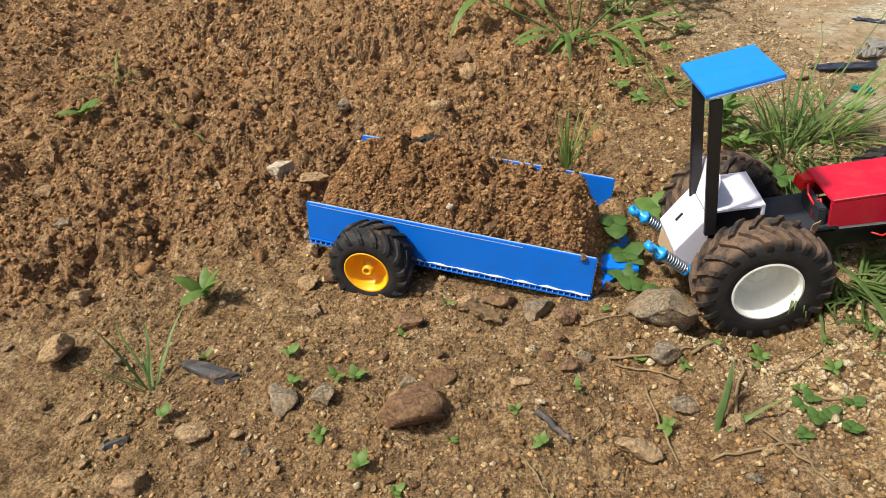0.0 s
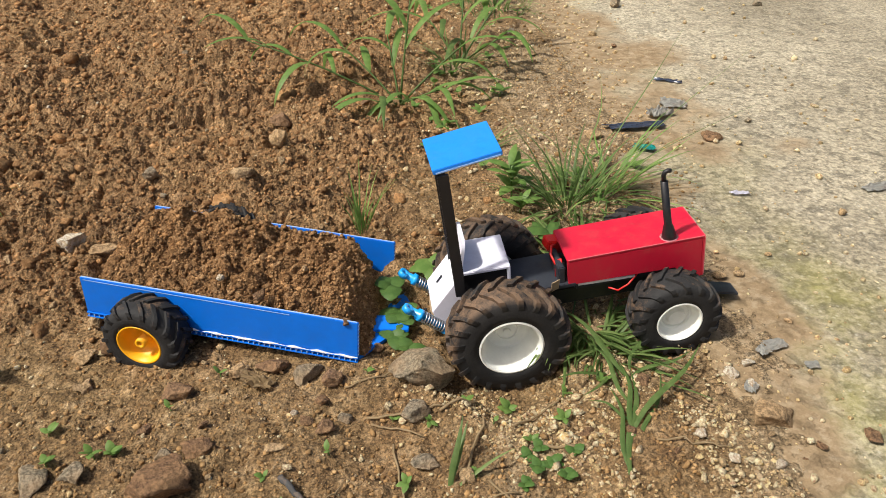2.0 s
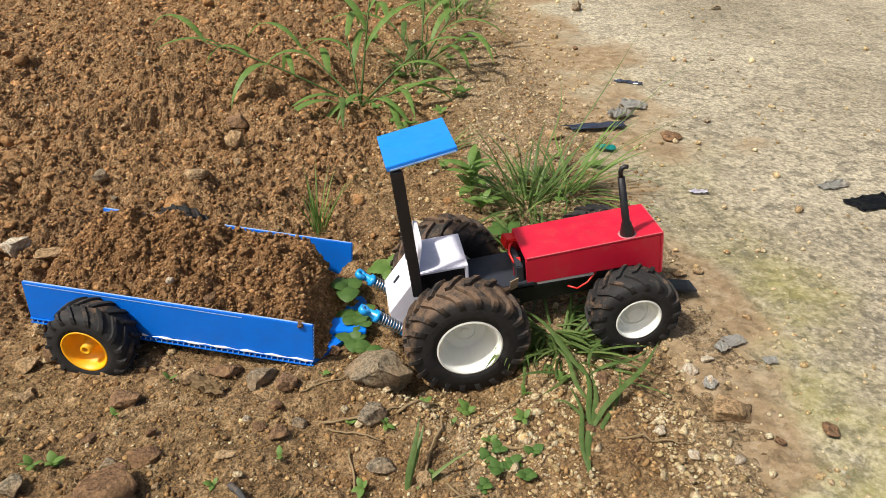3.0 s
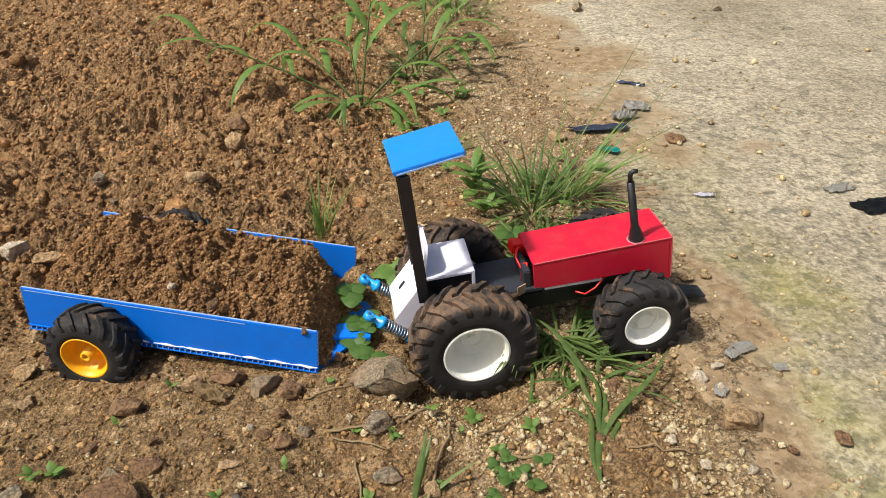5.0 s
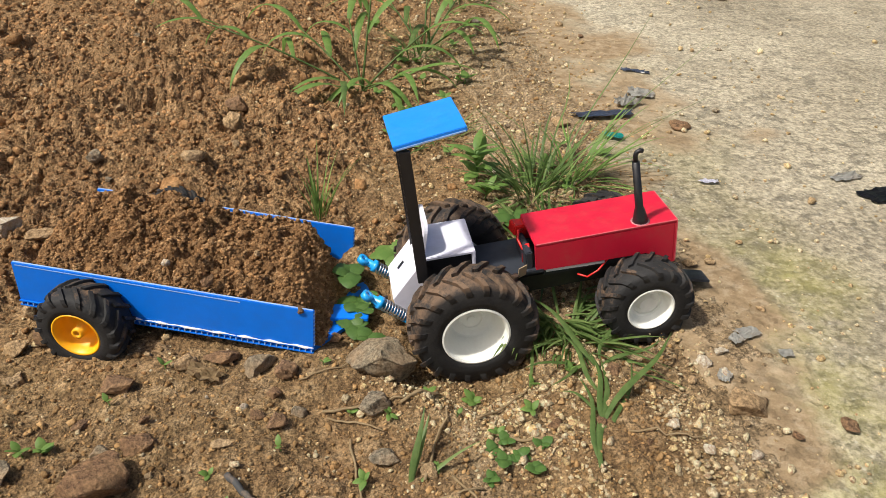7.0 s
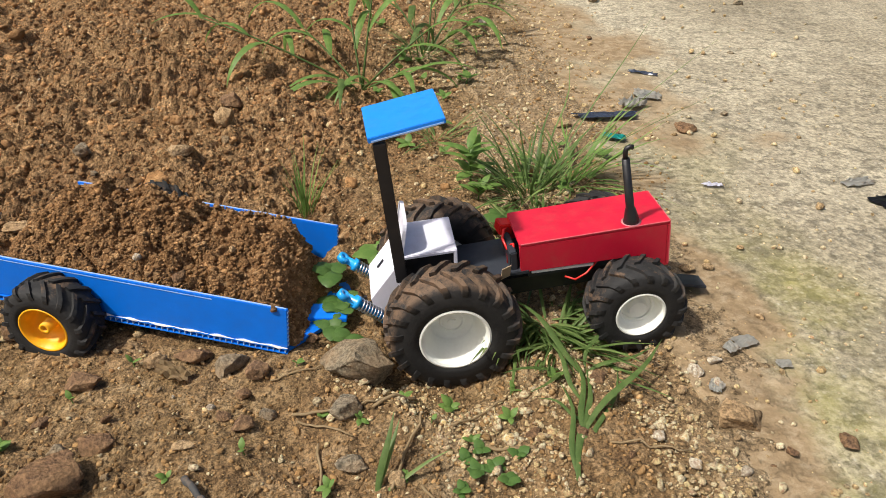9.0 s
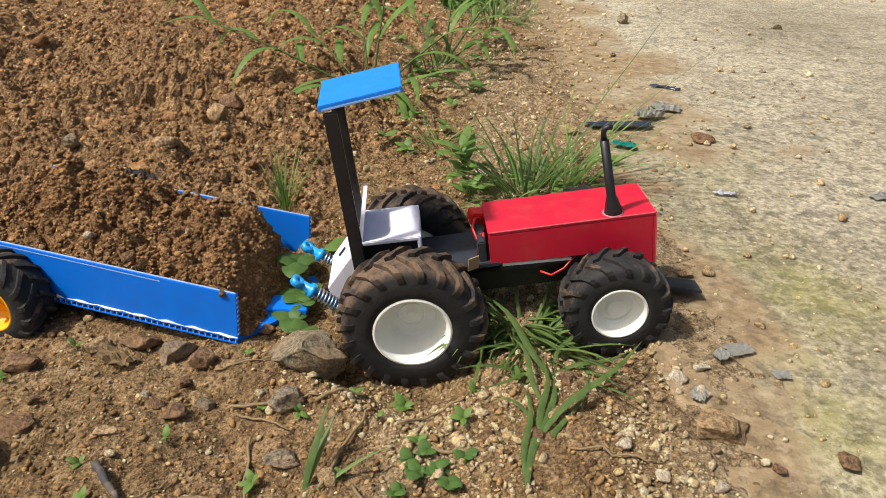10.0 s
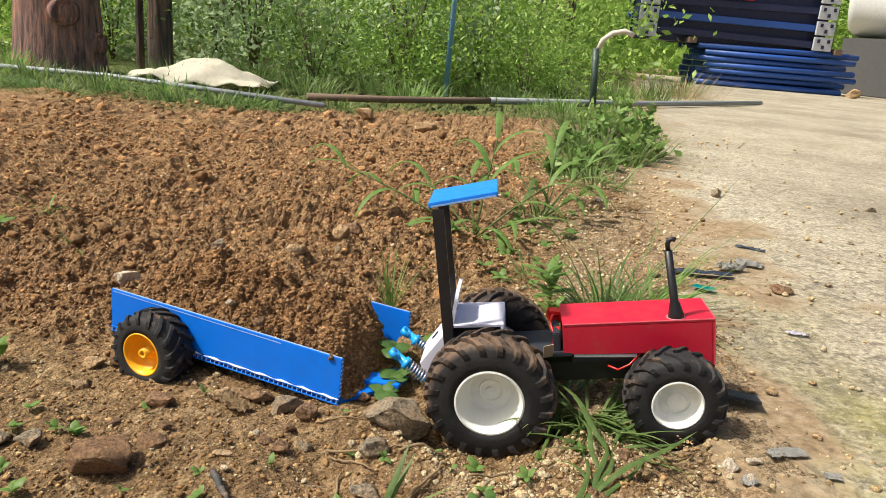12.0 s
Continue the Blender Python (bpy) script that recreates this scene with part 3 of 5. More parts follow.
    bm = bmesh.new()
    box(bm, (-0.0138, 0.0045, 0.1553), (0.058, 0.062, 0.0042), (0, -6, 2), 0.0005)
    canopy = part("canopy", bm, M_CANOPY, t, "bright blue plastic-sheet canopy")
    bm = bmesh.new()
    box(bm, (-0.0123, -0.0269, 0.1543), (0.054, 0.0006, 0.0012), (0, -6, 2))
    part("glue_line", bm, M_BLUE_PALE, canopy)
    # two small shock absorbers at the rear
    for ya, yb, zb in ((-0.0245, -0.026, 0.0255), (0.032, 0.037, 0.0205)):
        shock(t, Vector((-0.051, ya, -0.010)), Vector((-0.0855, yb, zb)))
    bm = bmesh.new()
    box(bm, (-0.058, 0.002, -0.014), (0.03, 0.014, 0.003), bevel=0.0005)
    tube(bm, [(-0.068, 0.002, -0.02), (-0.068, 0.002, -0.002)], 0.0016, 8)
    part("hitch", bm, M_BLACK, t, "black hitch bar with pin")
    return t


def shock(parent, a, b):
    """Blue plastic damper with an eye at the free end b and a steel coil spring."""
    d = (b - a)
    length = d.length
    m = Matrix.Translation(a) @ d.to_track_quat("Z", "Y").to_matrix().to_4x4()
    bm = bmesh.new()
    tube(bm, [(0, 0, 0), (0, 0, 0.004), (0, 0, 0.0041), (0, 0, length * 0.62), (0, 0, length * 0.621), (0, 0, length * 0.7), (0, 0, length * 0.701), (0, 0, length * 0.84)], 0.0013, 12, [4.2, 4.2, 2.2, 2.2, 4.6, 4.4, 2.9, 2.6])
    tmp = bmesh.new()
    lathe(tmp, [(0.002, -0.0026), (0.0052, -0.0026), (0.0052, 0.0026), (0.002, 0.0026)], 18, True)
    join(bm, tmp, pose(0, 0, length * 0.92))
    body = part("shock_absorber", bm, M_SHOCK, parent, "light blue plastic shock absorber", True)
    body.matrix_basis = m
    bm = bmesh.new()
    turns, n = 9, 9 * 14
    tube(bm, [(0.005 * math.cos(2 * math.pi * turns * k / n), 0.005 * math.sin(2 * math.pi * turns * k / n), 0.004 + (length * 0.61 - 0.004) * k / n) for k in range(n + 1)], 0.0007, 5)
    part("spring", bm, M_STEEL, body, "bright steel coil spring", True)


tractor = build_tractor()


# ---- meshes from arrays ----
def template(level):
    bm = bmesh.new()
    bmesh.ops.create_icosphere(bm, subdivisions=level, radius=1.0)
    co = np.array([v.co[:] for v in bm.verts])
    fa = np.array([[v.index for v in f.verts] for f in bm.faces])
    bm.free()
    return co, fa


def mesh_from(name, co, fa, mat, smooth=False):
    me = bpy.data.meshes.new(name)
    me.vertices.add(len(co))
    me.vertices.foreach_set("co", np.ascontiguousarray(co, float).ravel())
    n = fa.shape[1]
    me.loops.add(fa.size)
    me.loops.foreach_set("vertex_index", fa.ravel())
    me.polygons.add(len(fa))
    me.polygons.foreach_set("loop_start", np.arange(0, fa.size, n))
    me.polygons.foreach_set("loop_total", np.full(len(fa), n))
    if smooth:
        me.polygons.foreach_set("use_smooth", np.ones(len(fa), bool))
    me.update(calc_edges=True)
    me.materials.append(mat)
    return me


def turns(n, rng):
    q = rng.normal(size=(n, 4))
    q /= np.linalg.norm(q, axis=1)[:, None]
    w, x, y, z = q.T
    return np.stack([1 - 2 * (y * y + z * z), 2 * (x * y - z * w), 2 * (x * z + y * w), 2 * (x * y + z * w), 1 - 2 * (x * x + z * z), 2 * (y * z - x * w), 2 * (x * z - y * w), 2 * (y * z + x * w), 1 - 2 * (x * x + y * y)], 1).reshape(-1, 3, 3)


def scatter(name, pts, sizes, mat, level, seed, rough=0.22, smooth=False):
    """Many small uneven grains joined into one sheet of stuff."""
    rng = np.random.default_rng(seed)
    co, fa = template(level)
    n, k = len(pts), len(co)
    shape = rng.uniform(0.6, 1.15, (n, 1, 3)) * (1 + rng.uniform(-rough, rough, (n, k, 1))) * co[None]
    shape = np.einsum("nij,nkj->nki", turns(n, rng), shape) * sizes[:, None, None] * np.array([1, 1, 0.8])
    V = (pts[:, None, :] + shape).reshape(-1, 3)
    Fc = (fa[None] + (np.arange(n) * k)[:, None, None]).reshape(-1, 3)
    return new(name, mesh_from(name, V, Fc, mat, smooth))


# ---- toy trailer ----
def build_trailer():
    L, Wd, H = 0.2664, 0.1376, 0.039
    t = thing("toy_trailer", pose(TRAILER["x"], TRAILER["y"], TRAILER["z"], 0, TRAILER["pitch"], TRAILER["yaw"]), "blue corrugated-plastic toy trailer heaped with soil", "toy trailer")
    for side, name in ((0.0, "side_panel"), (Wd, "side_panel")):
        bm = bmesh.new()
        box(bm, (0, side, H / 2), (L, 0.0032, H), (0, 0, 0), 0.0005)
        panel = part(name, bm, M_BLUE, t, "blue corrugated plastic side panel")
        bm = bmesh.new()
        box(bm, (0.0, side - 0.0002, H + 0.0002), (L - 0.002, 0.0012, 0.0006))
        part("top_edge", bm, M_BLUE_PALE, panel)
        bm = bmesh.new()
        for k in range(9):
            box(bm, (L / 2 + 0.0002, side, 0.003 + k * (H - 0.006) / 8), (0.0006, 0.003, 0.0012))
        part("flute_ends", bm, M_BLUE_PALE, panel, "pale open flutes at the cut end")
        bm = bmesh.new()
        box(bm, (-0.03, side - 0.0017, H - 0.0025), (L * 0.75, 0.0003, 0.0007), (0, 0.2, 0))
        part("crease", bm, M_BLUE_PALE, panel, "pale crease line below the rim")
    # floor of two skins with the flutes between them showing at the near edge
    bm = bmesh.new()
    for z in (-0.0052, -0.0008):
        box(bm, (0, Wd / 2, z), (L, Wd + 0.006, 0.0009))
    floor_panel = part("floor_panel", bm, M_BLUE, t, "blue twin-wall floor sheet with open flutes")
    bm = bmesh.new()
    for k in range(52):
        box(bm, (-L / 2 + 0.002 + k * (L - 0.004) / 51, Wd / 2, -0.003), (0.0008, Wd + 0.0055, 0.0038))
    part("flute_ribs", bm, M_BLUE_PALE, floor_panel, "pale scuffed rib ends")
    bm = bmesh.new()
    tube(bm, [(-0.034 + 0.0076 * k, -0.0022, -0.0002 + 0.0006 * math.sin(k * 2.3)) for k in range(23)], 0.0013, 7, [max(0.25, 0.55 + 0.5 * math.sin(k * 1.9)) for k in range(23)])
    part("glue_line", bm, M_GLUE, floor_panel, "white glue smear along the floor seam")
    # tapering front sheet and tongue
    bm = bmesh.new()
    prism(bm, [(L / 2, 0.0), (L / 2 + 0.03, Wd * 0.4), (L / 2 + 0.032, Wd * 0.62), (L / 2, Wd)], 0.004, pose(0, 0, -0.003, -90, 0, 0))
    part("front_sheet", bm, M_BLUE, t)
    bm = bmesh.new()
    box(bm, (L / 2 + 0.019, 0.05, 0.003), (0.034, 0.022, 0.004), (0, -6, 8), 0.0005)
    part("tongue", bm, M_BLUE, t, "blue tongue plate towards the hitch")
    bm = bmesh.new()
    tube(bm, [(-0.0625, -0.016, -0.001), (-0.0625, Wd + 0.016, -0.001)], 0.0025, 10)
    part("axle", bm, M_BLACK, t)
    make_wheel(t, -0.0625, -0.0185, -0.001, 0.0395, 0.033, 0.0205, -1, M_YELLOW, M_TYRE, 17, None, 11)
    make_wheel(t, -0.0625, Wd + 0.0185, -0.001, 0.0395, 0.033, 0.0205, 1, M_YELLOW, M_TYRE, 17, None, 4)
    return t


trailer = build_trailer()


def soil_heap():
    """Crumbly heap that fills the trailer bed, covers most of its far side and slides out at the front."""
    nx, ny, x0, x1, Wd = 300, 150, -0.131, 0.139, 0.1335
    u, v = np.meshgrid(np.linspace(-1, 1, nx), np.linspace(-1, 1, ny))
    X, Y = x0 + (u + 1) / 2 * (x1 - x0), v * Wd / 2
    across = np.interp(v, [-1, -0.75, -0.4, 0.0, 0.4, 0.75, 1], [0.036, 0.047, 0.057, 0.062, 0.06, 0.047, 0.036])
    along = np.interp(u, [-1, -0.9, -0.55, 0.0, 0.4, 0.72, 0.86, 0.95, 1], [0.7, 0.9, 1.04, 1.0, 0.98, 0.88, 0.66, 0.3, 0.04])
    along = along * (1 - 0.75 * step(0.52, 0.85, u) * step(0.2, 0.9, v)) + 0.12 * step(0.1, -0.3, u) * step(0.1, 0.8, v)
    Z = across * along - 0.012
    edge = np.clip(np.minimum(1 - np.abs(u), 1 - np.abs(v)) * 6, 0.35, 1)
    Z = Z + edge * (0.012 * fbm(X * 40, Y * 40, 3, 71) + 0.018 * lumps(X / 0.021, Y / 0.021, 73) - 0.004 + 0.0095 * lumps(X / 0.0095, Y / 0.0095, 77) + 0.0075 * lumps(X / 0.0048, Y / 0.0048, 79) + 0.005 * fbm(X / 0.004, Y / 0.004, 2, 83))
    Z = np.where((np.abs(v) > 0.995) | (np.abs(u) > 0.995), 0.0, np.maximum(Z, 0.0))
    i = (np.arange(ny - 1)[:, None] * nx + np.arange(nx - 1)[None]).ravel()
    ob = new("soil_heap", mesh_from("soil_heap", np.stack([X.ravel(), Y.ravel(), Z.ravel()], 1), np.stack([i, i + 1, i + nx + 1, i + nx], 1), M_CLOD))
    ob.matrix_world = pose(TRAILER["x"], TRAILER["y"], TRAILER["z"], 0, TRAILER["pitch"], TRAILER["yaw"]) @ pose(0, 0.0688, 0.0)
    return tagged(ob, "heap of crumbly reddish-brown soil filling the trailer bed", "soil", kind="stuff")


heap = soil_heap()

# ---- stones, crumbs and pebbles ----
rng = np.random.default_rng(5)


def sample(n, x0, x1, y0, y1, keep, power=0.0):
    """Places in a rectangle, thinned by keep(x, y) and thicker towards y0."""
    xs, ys = [], []
    while sum(map(len, xs)) < n:
        u = rng.random(n * 3)
        y = y0 + (y1 - y0) * u ** (1 + power)
        x = rng.uniform(x0, x1, n * 3) * (1 if power == 0 else np.clip(y / y1 + 0.35, 0.35, 1))
        ok = rng.random(n * 3) < keep(x, y)
        xs.append(x[ok])
        ys.append(y[ok])
    return np.concatenate(xs)[:n], np.concatenate(ys)[:n]


def resting(x, y, r, sink=0.25):
    z = np.where(x > slab_edge(y) + 0.1, SLAB, np.maximum(height(x, y), np.where(x > slab_edge(y) - 0.08, SLAB - 0.001, -1)))
    return np.stack([x, y, z + r * (1 - 2 * sink) * 0.8], 1)


def off_vehicles(x, y):
    c, s = math.cos(radians(TRAILER["yaw"])), math.sin(radians(TRAILER["yaw"]))
    u, v = (x - TRAILER["x"]) * c + (y - TRAILER["y"]) * s, -(x - TRAILER["x"]) * s + (y - TRAILER["y"]) * c
    return ~((np.abs(u) < 0.15) & (v > -0.01) & (v < 0.15))


def crumbs():
    x, y = sample(3600, -1.5, 0.55, 0.42, 2.6, lambda a, b: np.where(off_vehicles(a, b), looseness(a, b) ** 2, 0), 0.9)
    r = np.clip(rng.lognormal(math.log(0.0024), 0.6, len(x)), 0.001, 0.01) * (0.75 + 0.45 * y)
    tagged(scatter("soil_crumbs", resting(x, y, r, 0.4), r, M_CLOD, 2, 11, 0.34, False), "loose crumbs of reddish-brown tilled soil", "soil", kind="stuff")
    x, y = sample(15000, -0.5, 0.7, 0.2, 1.7, lambda a, b: np.clip(1 - looseness(a, b), 0.05, 1) * step(0.12, -0.02, a - slab_edge(b)), 0.5)
    r = np.clip(rng.lognormal(math.log(0.0011), 0.5, len(x)), 0.0005, 0.0034)
    tagged(scatter("soil_grains", resting(x, y, r, 0.35), r, M_GRAIN, 1, 12, 0.5, False), "small grains of yellowish-brown packed earth", "soil", kind="stuff")


def pebbles():
    x, y = sample(4600, -0.5, 0.62, 0.2, 1.9, lambda a, b: np.clip(0.25 + step(0.1, 0.4, a) - 0.1 * looseness(a, b), 0.12, 1) * (vnoise(a * 14, b * 14, 91) + 0.6), 0.55)
    r = np.clip(rng.lognormal(math.log(0.0013), 0.55, len(x)), 0.0006, 0.0044) * (0.8 + 0.4 * y)
    tagged(scatter("gravel", resting(x, y, r, 0.35), r, M_PEBBLE, 1, 13, 0.55), "scattered tan and grey gravel on packed earth", "gravel", kind="stuff")
    x, y = sample(3000, 0.15, 0.46, 0.26, 0.47, lambda a, b: np.clip(vnoise(a * 22, b * 22, 95) * 2 + 0.5, 0, 1) * step(0.16, 0.26, a - (0.42 - b) * 0.3))
    r = np.clip(rng.lognormal(math.log(0.0010), 0.6, len(x)), 0.0005, 0.0045)
    tagged(scatter("gravel", resting(x, y, r, 0.35), r, M_PEBBLE, 1, 14, 0.55), "dense patch of yellowish gravel by the grass", "gravel", kind="stuff")
    x, y = sample(1500, 0.5, 2.2, 0.25, 3.2, lambda a, b: np.clip(1.2 - 2.2 * (a - slab_edge(b)), 0.12, 1) * (a > slab_edge(b) - 0.02), 0.6)
    r = np.clip(rng.lognormal(math.log(0.0012), 0.6, len(x)), 0.0006, 0.005) * (0.8 + 0.5 * y)
    tagged(scatter("grit", resting(x, y, r, 0.2), r, M_PEBBLE, 1, 15, 0.25), "fine grit and chips strewn over the concrete", "grit", kind="stuff")


def heap_crumbs():
    m = heap.matrix_world
    me = heap.data
    co = np.empty(len(me.vertices) * 3)
    me.vertices.foreach_get("co", co)
    co = co.reshape(-1, 3)
    pick = rng.choice(np.where((np.abs(co[:, 0] - 0.006) < 0.133) & (np.abs(co[:, 1]) < 0.0645))[0], 22000)
    pts = co[pick] + rng.uniform(-0.001, 0.001, (len(pick), 3))
    pts = pts @ np.array(m.to_3x3()).T + np.array(m.translation)
    r = np.clip(rng.lognormal(math.log(0.0011), 0.45, len(pick)), 0.0005, 0.0038)
    tagged(scatter("heap_crumbs", pts, r, M_CLOD, 1, 16, 0.38, False), "crumbs of soil on the trailer's heap", "soil", kind="stuff")


def fine_crumbs():
    x, y = sample(42000, -1.2, 0.5, 0.42, 2.1, lambda a, b: np.where(off_vehicles(a, b), looseness(a, b) ** 2, 0), 0.8)
    r = np.clip(rng.lognormal(math.log(0.0014), 0.5, len(x)), 0.0006, 0.005) * (0.7 + 0.5 * y)
    tagged(scatter("soil_crumbs", resting(x, y, r, 0.3), r, M_CLOD, 1, 17, 0.35, False), "fine crumbs of reddish-brown tilled soil", "soil", kind="stuff")


crumbs()
fine_crumbs()
pebbles()
heap_crumbs()


def make_rock(x, y, w, d, h, turn, mat, label, seed, z=None, group="stones on the soil"):
    """A faceted, weathered stone about w by d by h, half a quarter sunk in its support."""
    r = np.random.default_rng(seed)
    co, fa = template(4 if w > 0.014 else 3)
    for _ in range(13):
        nrm = r.normal(size=3)
        nrm /= np.linalg.norm(nrm)
        lim = r.uniform(0.42, 0.82)
        over = np.maximum(co @ nrm - lim, 0)
        co = co - over[:, None] * nrm * 0.97
    bumpy = np.array([noise.fractal(Vector(c) * 2.2 + Vector((seed * 3.1, 0, 0)), 0.8, 2.0, 4) for c in co])
    chips = np.array([noise.fractal(Vector(c) * 8 + Vector((0, seed * 1.7, 0)), 0.7, 2.0, 4) for c in co])
    co = co * (1 + 0.13 * bumpy[:, None] + 0.045 * chips[:, None])
    co = co / np.abs(co).max(0) * np.array([w, d, h]) / 2
    ob = new("rock", mesh_from("rock", co, fa, mat, False))
    lift = 0.22 * h * float(looseness(np.array(x), np.array(y)))
    base = (ground_z(x, y) + lift if x < float(slab_edge(np.array(y))) else SLAB) if z is None else z
    ob.matrix_world = pose(x, y, base + h * 0.28, r.uniform(-8, 8), r.uniform(-8, 8), turn)
    return tagged(ob, label, "stone", group)


G, T, B = M_GREY_STONE, M_TAN_STONE, M_BROWN_STONE
LG, LT, LB, LW = "angular grey weathered stone half sunk in soil", "tan yellowish stone resting on the soil", "reddish-brown stone coated with earth", "small pale stone on weathered concrete"
W = M_PALE_STONE
ROCKS = [
    (0.190, 0.474, 0.056, 0.046, 0.044, 20, G, "large angular grey rock against the rear tyre"), (0.177, 0.426, 0.030, 0.026, 0.024, 50, G, LG), (0.184, 0.380, 0.026, 0.020, 0.010, 10, G, "flat grey-brown stone lying on the soil"),
    (0.085, 0.492, 0.034, 0.026, 0.020, 5, G, LG), (0.109, 0.480, 0.022, 0.020, 0.016, 70, B, LB), (0.056, 0.508, 0.036, 0.022, 0.012, 0, B, LB), (0.026, 0.504, 0.022, 0.016, 0.014, 15, T, "tan splintered stone like old wood"),
    (-0.024, 0.482, 0.03, 0.022, 0.016, 0, B, LB), (0.045, 0.545, 0.05, 0.03, 0.022, 20, B, LB), (0.1, 0.53, 0.034, 0.026, 0.02, 50, G, LG), (-0.120, 0.537, 0.024, 0.018, 0.012, 30, T, LT), (-0.110, 0.501, 0.018, 0.014, 0.01, 60, T, LT), (0.104, 0.423, 0.018, 0.015, 0.012, 0, B, LB), (0.065, 0.405, 0.017, 0.014, 0.008, 20, T, LT),
    (-0.022, 0.374, 0.056, 0.044, 0.05, 25, B, "large reddish-brown rock half buried in packed soil"), (0.004, 0.412, 0.028, 0.018, 0.012, 10, B, LB), (0.036, 0.885, 0.03, 0.026, 0.027, 40, T, "rounded tan stone on loose tilled soil"),
    (0.03, 0.99, 0.036, 0.03, 0.026, 0, B, LB), (-0.118, 0.835, 0.022, 0.018, 0.018, 10, G, LG), (-0.172, 0.688, 0.036, 0.026, 0.026, 35, W, "pale grey stone beside the trailer wheel"), (-0.133, 0.676, 0.034, 0.018, 0.012, 0, T, LT), (0.0, 0.79, 0.03, 0.024, 0.02, 20, T, LT), (-0.122, 0.585, 0.026, 0.018, 0.014, 70, T, LT), (-0.24, 0.985, 0.015, 0.013, 0.012, 0, T, LT), (-0.13, 1.01, 0.013, 0.011, 0.01, 0, T, LT),
    (0.455, 0.374, 0.050, 0.036, 0.018, 20, T, "brown crust of dried earth on the slab edge"), (0.448, 0.424, 0.018, 0.015, 0.011, 0, W, LW), (0.458, 0.41, 0.012, 0.009, 0.006, 70, W, LW), (0.468, 0.436, 0.015, 0.008, 0.006, 10, W, LW), (0.43, 0.405, 0.012, 0.009, 0.006, 30, T, LT), (0.395, 0.36, 0.013, 0.01, 0.008, 10, W, LW), (0.41, 0.335, 0.011, 0.01, 0.007, 60, W, LW), (0.44, 0.325, 0.012, 0.009, 0.006, 20, W, LW),
    (0.462, 0.91, 0.028, 0.02, 0.014, 0, T, LT), (-0.33, 0.522, 0.024, 0.018, 0.014, 15, T, LT), (-0.32, 0.455, 0.038, 0.034, 0.030, 40, T, "large tan stone resting on packed soil"), (-0.118, 0.395, 0.026, 0.036, 0.016, 12, G, "dark grey wedge-shaped stone set in soil"),
    (-0.087, 0.394, 0.023, 0.018, 0.012, 30, G, LG), (-0.147, 0.36, 0.013, 0.012, 0.01, 0, T, LT), (-0.18, 0.36, 0.03, 0.022, 0.012, 0, T, LT), (-0.252, 0.337, 0.012, 0.01, 0.008, 0, T, LT), (-0.215, 0.32, 0.03, 0.022, 0.018, 10, T, "pale rounded stone on packed soil"),
    (-0.095, 0.55, 0.034, 0.028, 0.022, 0, B, LB), (-0.114, 0.498, 0.015, 0.012, 0.009, 0, T, LT), (0.143, 0.34, 0.034, 0.022, 0.016, 0, T, "tan-brown stone with a rough yellow end"), (-0.04, 2.23, 0.08, 0.06, 0.045, 0, T, "pinkish-tan stone at the far plot edge"), (-0.31, 2.6, 0.08, 0.05, 0.045, 0, T, "pinkish-tan stone at the far plot edge"),
    (-0.44, 0.7, 0.026, 0.02, 0.016, 0, T, LT), (-0.38, 0.62, 0.022, 0.018, 0.014, 50, G, LG), (0.15, 0.52, 0.02, 0.016, 0.013, 0, B, LB), (0.29, 0.5, 0.018, 0.014, 0.01, 0, B, LB),
]
for k, (x, y, w, d, h, turn, mat, label) in enumerate(ROCKS):
    make_rock(x, y, w, d, h, turn, mat, label, 100 + k)
for k, (x, y, w, d, h, mat) in enumerate([(0.634, 0.898, 0.040, 0.024, 0.016, B), (0.713, 0.957, 0.013, 0.011, 0.009, G), (0.709, 1.61, 0.032, 0.028, 0.026, G), (0.527, 0.345, 0.022, 0.014, 0.008, B), (0.481, 0.34, 0.011, 0.009, 0.006, B), (0.568, 0.602, 0.009, 0.007, 0.006, T), (0.534, 0.491, 0.009, 0.008, 0.006, T), (0.497, 0.566, 0.016, 0.012, 0.008, T), (0.52, 0.569, 0.012, 0.01, 0.007, T), (0.86, 1.25, 0.014, 0.01, 0.007, G), (0.62, 1.32, 0.016, 0.013, 0.008, B), (1.05, 1.62, 0.03, 0.024, 0.016, G), (0.9, 0.8, 0.01, 0.008, 0.006, G)]):
    make_rock(x, y, w, d, h, 20 * k, mat, "small brown or grey stone lying on the concrete", 200 + k, SLAB, "stones on the concrete")


def strewn_stones():
    """More small stones, copied from the measured ones, half sunk in the packed and the loose soil."""
    base = [o for o in list(scene.objects) if o.name.startswith("rock") and 0.014 < max(o.dimensions) < 0.03 and o.matrix_world.translation.x < 0.46]
    r = random.Random(31)
    n = 0
    while n < 120:
        x, y = r.uniform(-0.42, 0.47), r.uniform(0.26, 0.62) if n < 75 else r.uniform(0.62, 1.5)
        if not off_vehicles(np.array(x), np.array(y)) or (0.19 < x < 0.46 and 0.44 < y < 0.63):
            continue
        s = min(1.0, r.uniform(0.22, 0.62) * (1 if y < 0.62 else 1.1))
        o = copy_thing(r.choice(base), pose(x, y, ground_z(x, y) + 0.0015, r.uniform(-25, 25), r.uniform(-25, 25), r.uniform(0, 360)))
        o.scale = (s, s, s)
        o["label"] = "small earthy stone half sunk in the soil"
        n += 1


